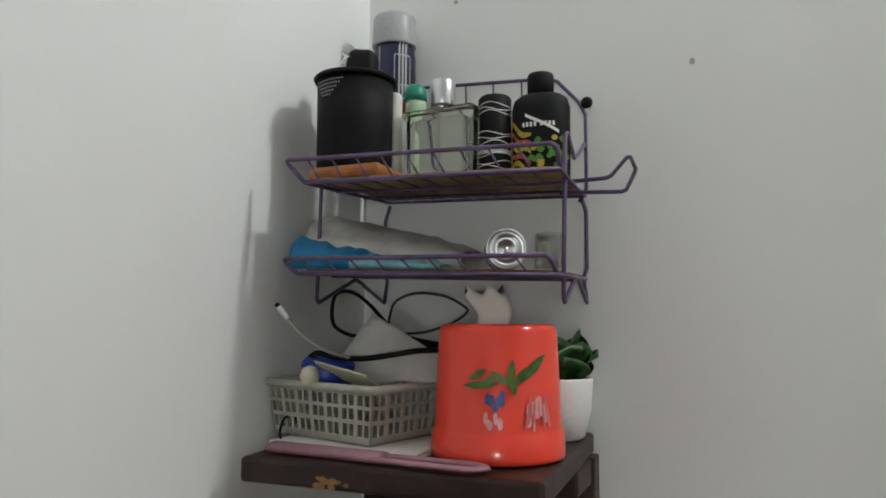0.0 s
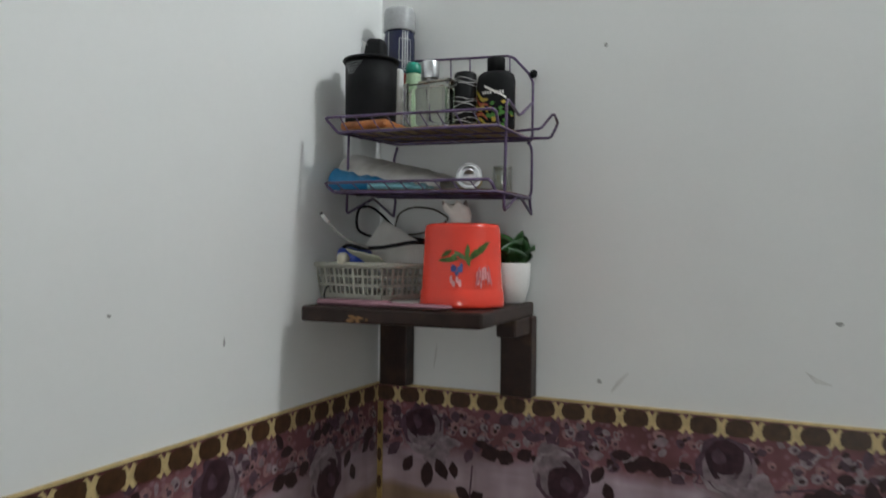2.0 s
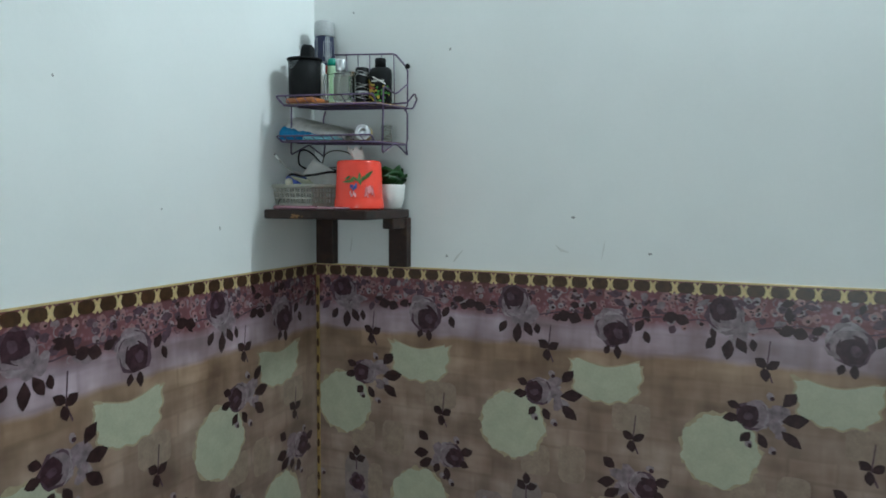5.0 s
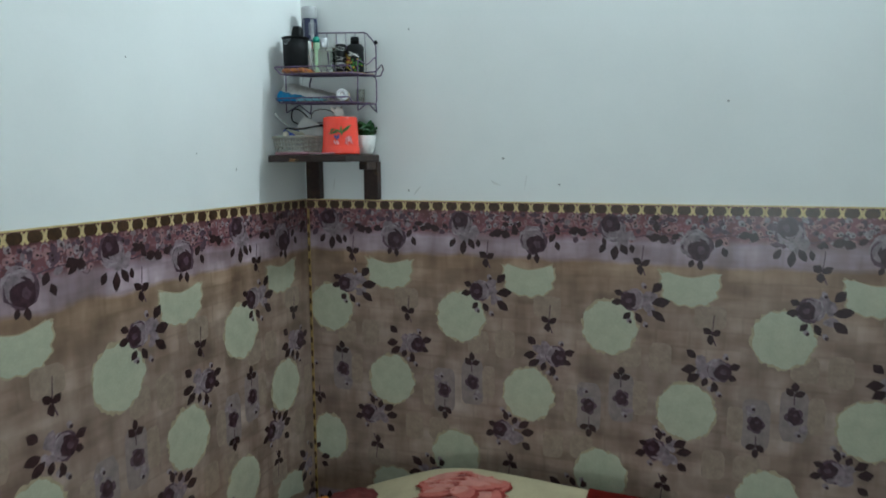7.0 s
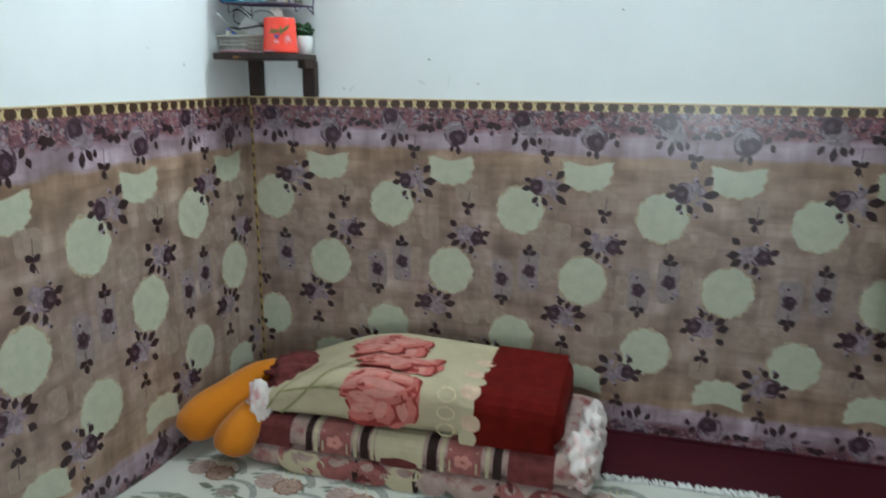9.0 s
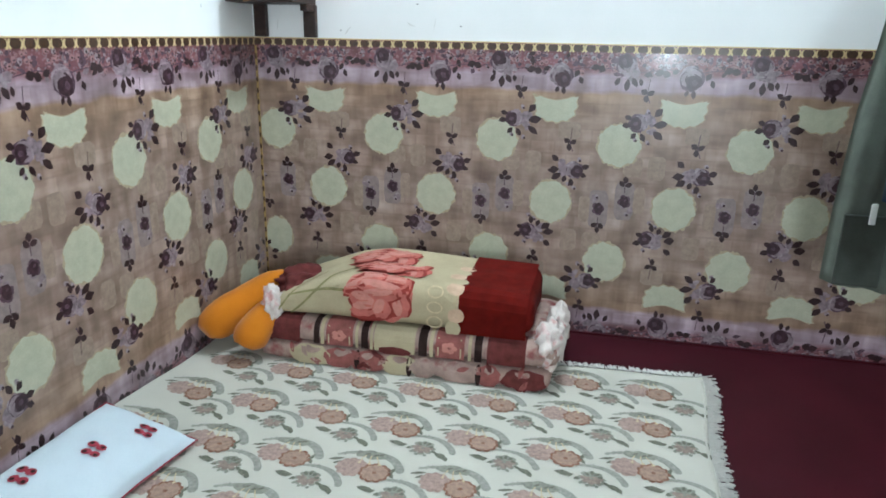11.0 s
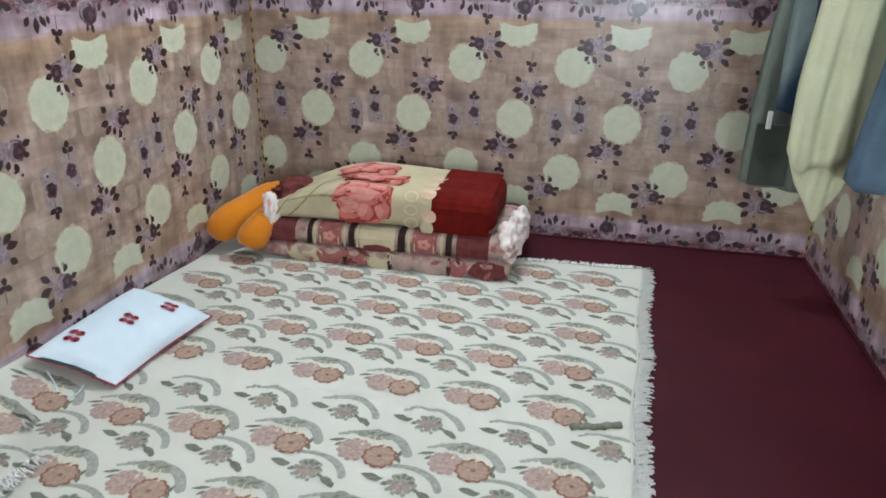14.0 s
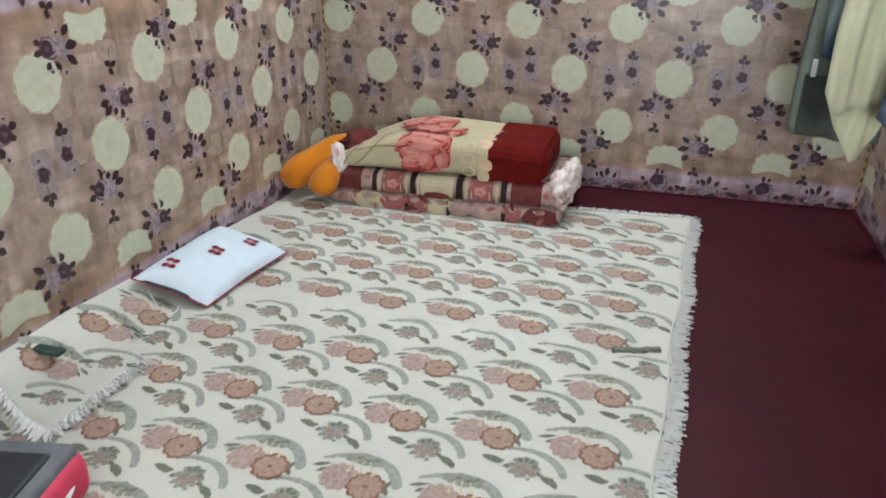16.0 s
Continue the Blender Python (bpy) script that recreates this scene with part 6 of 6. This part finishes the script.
# white pot with a succulent
pot = thing("potted_plant", (0.282, -0.062, SZ), "small green succulent in a white ceramic pot", "potted plant")
part("pot", lathe([(0, 0), (0.030, 0), (0.034, 0.003), (0.041, 0.030), (0.0435, 0.066), (0.0425, 0.068), (0.040, 0.066), (0.038, 0.055), (0, 0.055)], 40), M_WHITE, pot, "glazed white pot", True)
part("soil", lathe([(0, 0.058), (0.0385, 0.056), (0.036, 0.050)], 24), M_WOOD, pot, "dark soil", True)
rng = random.Random(12)
for k in range(13):
    a = 2.4 * k
    tilt = 0.35 + 0.055 * k
    ln = 0.072 - 0.0012 * k
    bm = bmesh.new()
    g = []
    for j in range(9):
        t = j / 8
        w = 0.035 * math.sin(math.pi * min(1, 0.12 + 0.88 * t)) ** 0.8 * (1 if t < 0.97 else 0.15)
        out = 0.006 + ln * t * math.sin(tilt)
        up = 0.058 + ln * t * math.cos(tilt) - 0.012 * t * t
        row = []
        for i in (-1, -0.5, 0, 0.5, 1):
            row.append(bm.verts.new((out * math.cos(a) - w * i * math.sin(a), out * math.sin(a) + w * i * math.cos(a), up + 0.010 * abs(i) ** 1.5 * t)))
        g.append(row)
    for j in range(8):
        for i in range(4):
            bm.faces.new((g[j][i], g[j][i + 1], g[j + 1][i + 1], g[j + 1][i]))
    bmesh.ops.solidify(bm, geom=bm.faces[:], thickness=0.0016)
    bmesh.ops.recalc_face_normals(bm, faces=bm.faces[:])
    part("leaf", bm, M_LEAFG, pot, smooth=True)

# ---- clothes hanging by the wall ----


def garment(name, mat, label, x0, x1, y, z_top, outline, seed, fold=0.02, thick=0.05, n=26, m=34, parent=None):
    """A hung cloth: two draped layers; outline gives the hem's height across the width."""
    ob = parent or thing(name, (0, 0, 0), label, "garment", "clothes on the rail")
    vs, fs = [], []
    for side in (0, 1):
        for j in range(m + 1):
            for i in range(n + 1):
                u, v = i / n, j / m
                hem = np.interp(u, [p[0] for p in outline], [p[1] for p in outline])
                z = z_top + (hem - z_top) * v
                left = np.interp(v, [0, 0.15, 0.5, 1.0], [x0[0], x0[1], x0[2], x0[3]])
                x = left + (x1 - left) * u
                w = fold * (0.35 + 0.65 * v) * (math.sin(6.3 * 2.2 * u + seed + 1.5 * v) + 0.5 * math.sin(6.3 * 4.7 * u + 2 * seed))
                bulge = thick * math.sin(math.pi * u) ** 0.6 * (1 if side else -1) * 0.5
                vs.append((x + 0.012 * math.sin(5 * v + seed), y + w + bulge + 0.012 * noise.noise(Vector((u * 4, v * 5, seed))), z))
    k = (n + 1) * (m + 1)
    for j in range(m):
        for i in range(n):
            a = j * (n + 1) + i
            fs.append((a, a + 1, a + n + 2, a + n + 1))
            fs.append((k + a, k + a + n + 1, k + a + n + 2, k + a + 1))
    for j in range(m):
        for i in (0, n):
            a = j * (n + 1) + i
            fs.append((a, a + n + 1, k + a + n + 1, k + a))
    for i in range(n):
        a = m * (n + 1) + i
        fs.append((a, a + 1, k + a + 1, k + a))
        fs.append((i, i + 1, k + i + 1, k + i))
    raw(name if parent else "cloth", vs, fs, mat, parent=ob, smooth=True)
    return ob


g1 = garment("olive_jacket", M_OLIVE, "olive grey cotton jacket hanging by the wall", (2.53, 2.485, 2.46, 2.435), 2.80, -0.46, 1.72, ((0, 0.50), (0.4, 0.48), (1, 0.47)), 1.0, 0.016)
part("lining", box(2.452, 2.60, -0.520, -0.512, 0.505, 0.76, 0.003, 1), M_LINING, g1, "darker lining at the open hem")
g2 = garment("grey_blue_shirt", M_TWOTONE, "grey blue shirt with dark navy cuff hanging on the rail", (2.53, 2.49, 2.443, 2.42), 2.82, -0.87, 1.72, ((0, 0.885), (0.2, 0.86), (0.5, 0.70), (1, 0.66)), 2.0, 0.018)
part("white_tag", box(2.411, 2.429, -0.868, -0.862, 0.808, 0.872, 0.002, 1), M_WHITE, g2, "white paper tag")
g3 = garment("navy_shirt", M_NAVY, "dark navy cloth hanging between shirts", (2.53, 2.51, 2.47, 2.45), 2.84, -1.00, 1.72, ((0, 0.90), (0.25, 0.84), (1, 0.69)), 3.3, 0.016)
g4 = garment("pale_yellow_towel", M_BUTTER, "pale yellow towel hanging with a pointed lower corner", (2.55, 2.51, 2.44, 2.40), 2.605, -1.28, 1.72, ((0, 0.80), (0.15, 0.73), (0.46, 0.615), (0.58, 0.62), (0.72, 0.70), (1, 0.84)), 4.1, 0.012, 0.03)
garment("front_fold", M_BUTTER, "", (2.545, 2.495, 2.405, 2.375), 2.60, -1.335, 1.72, ((0, 0.845), (0.10, 0.79), (0.22, 0.775), (0.45, 0.80), (1, 0.87)), 1.4, 0.013, 0.04, parent=g4)
g5 = garment("denim_blue_shirt", M_DENIM, "faded blue shirt hanging on the rail", (2.575, 2.555, 2.52, 2.50), 2.88, -1.50, 1.72, ((0, 0.81), (0.12, 0.77), (0.3, 0.79), (1, 0.76)), 5.2, 0.02)
rail = thing("clothes_rail", (0, 0, 0), "thin metal clothes rail along the wall", "rail")
part("bar", tube([(2.60, -0.2, 1.725), (2.60, -1.75, 1.725)], 0.009, 12), M_SILVER, rail, smooth=True)
part("bracket", tube([(2.60, -0.25, 1.725), (2.895, -0.25, 1.725)], 0.007, 10), M_SILVER, rail, smooth=True)
part("bracket", tube([(2.60, -1.70, 1.725), (2.895, -1.70, 1.725)], 0.007, 10), M_SILVER, rail, smooth=True)

# ---- bag at the near end of the spread ----
bag = thing("backpack", (0.43, -2.985, 0.012), "red and grey backpack lying on the bedspread", "backpack", turn=12)
bm = box(-0.24, 0.24, -0.22, 0.22, 0.0, 0.145, 0.05, 5)
part("body", bm, M_BAGRED, bag, "red fabric body", True)
bm = box(-0.238, 0.222, -0.235, 0.204, 0.06, 0.158, 0.02, 4)
part("front_panel", bm, M_BAGGREY, bag, "dark grey front panel", True)
bm = box(-0.228, 0.190, -0.24, 0.150, 0.09, 0.168, 0.012, 4)
part("pocket", bm, M_BAGBLK, bag, "black pocket", True)
part("piping", tube(smooth_path([(-0.10, 0.235, 0.06), (0.10, 0.232, 0.075), (0.20, 0.19, 0.08), (0.247, 0.08, 0.08), (0.25, -0.10, 0.08)], 6), 0.006, 8), M_WHITE, bag, "white piping", True)
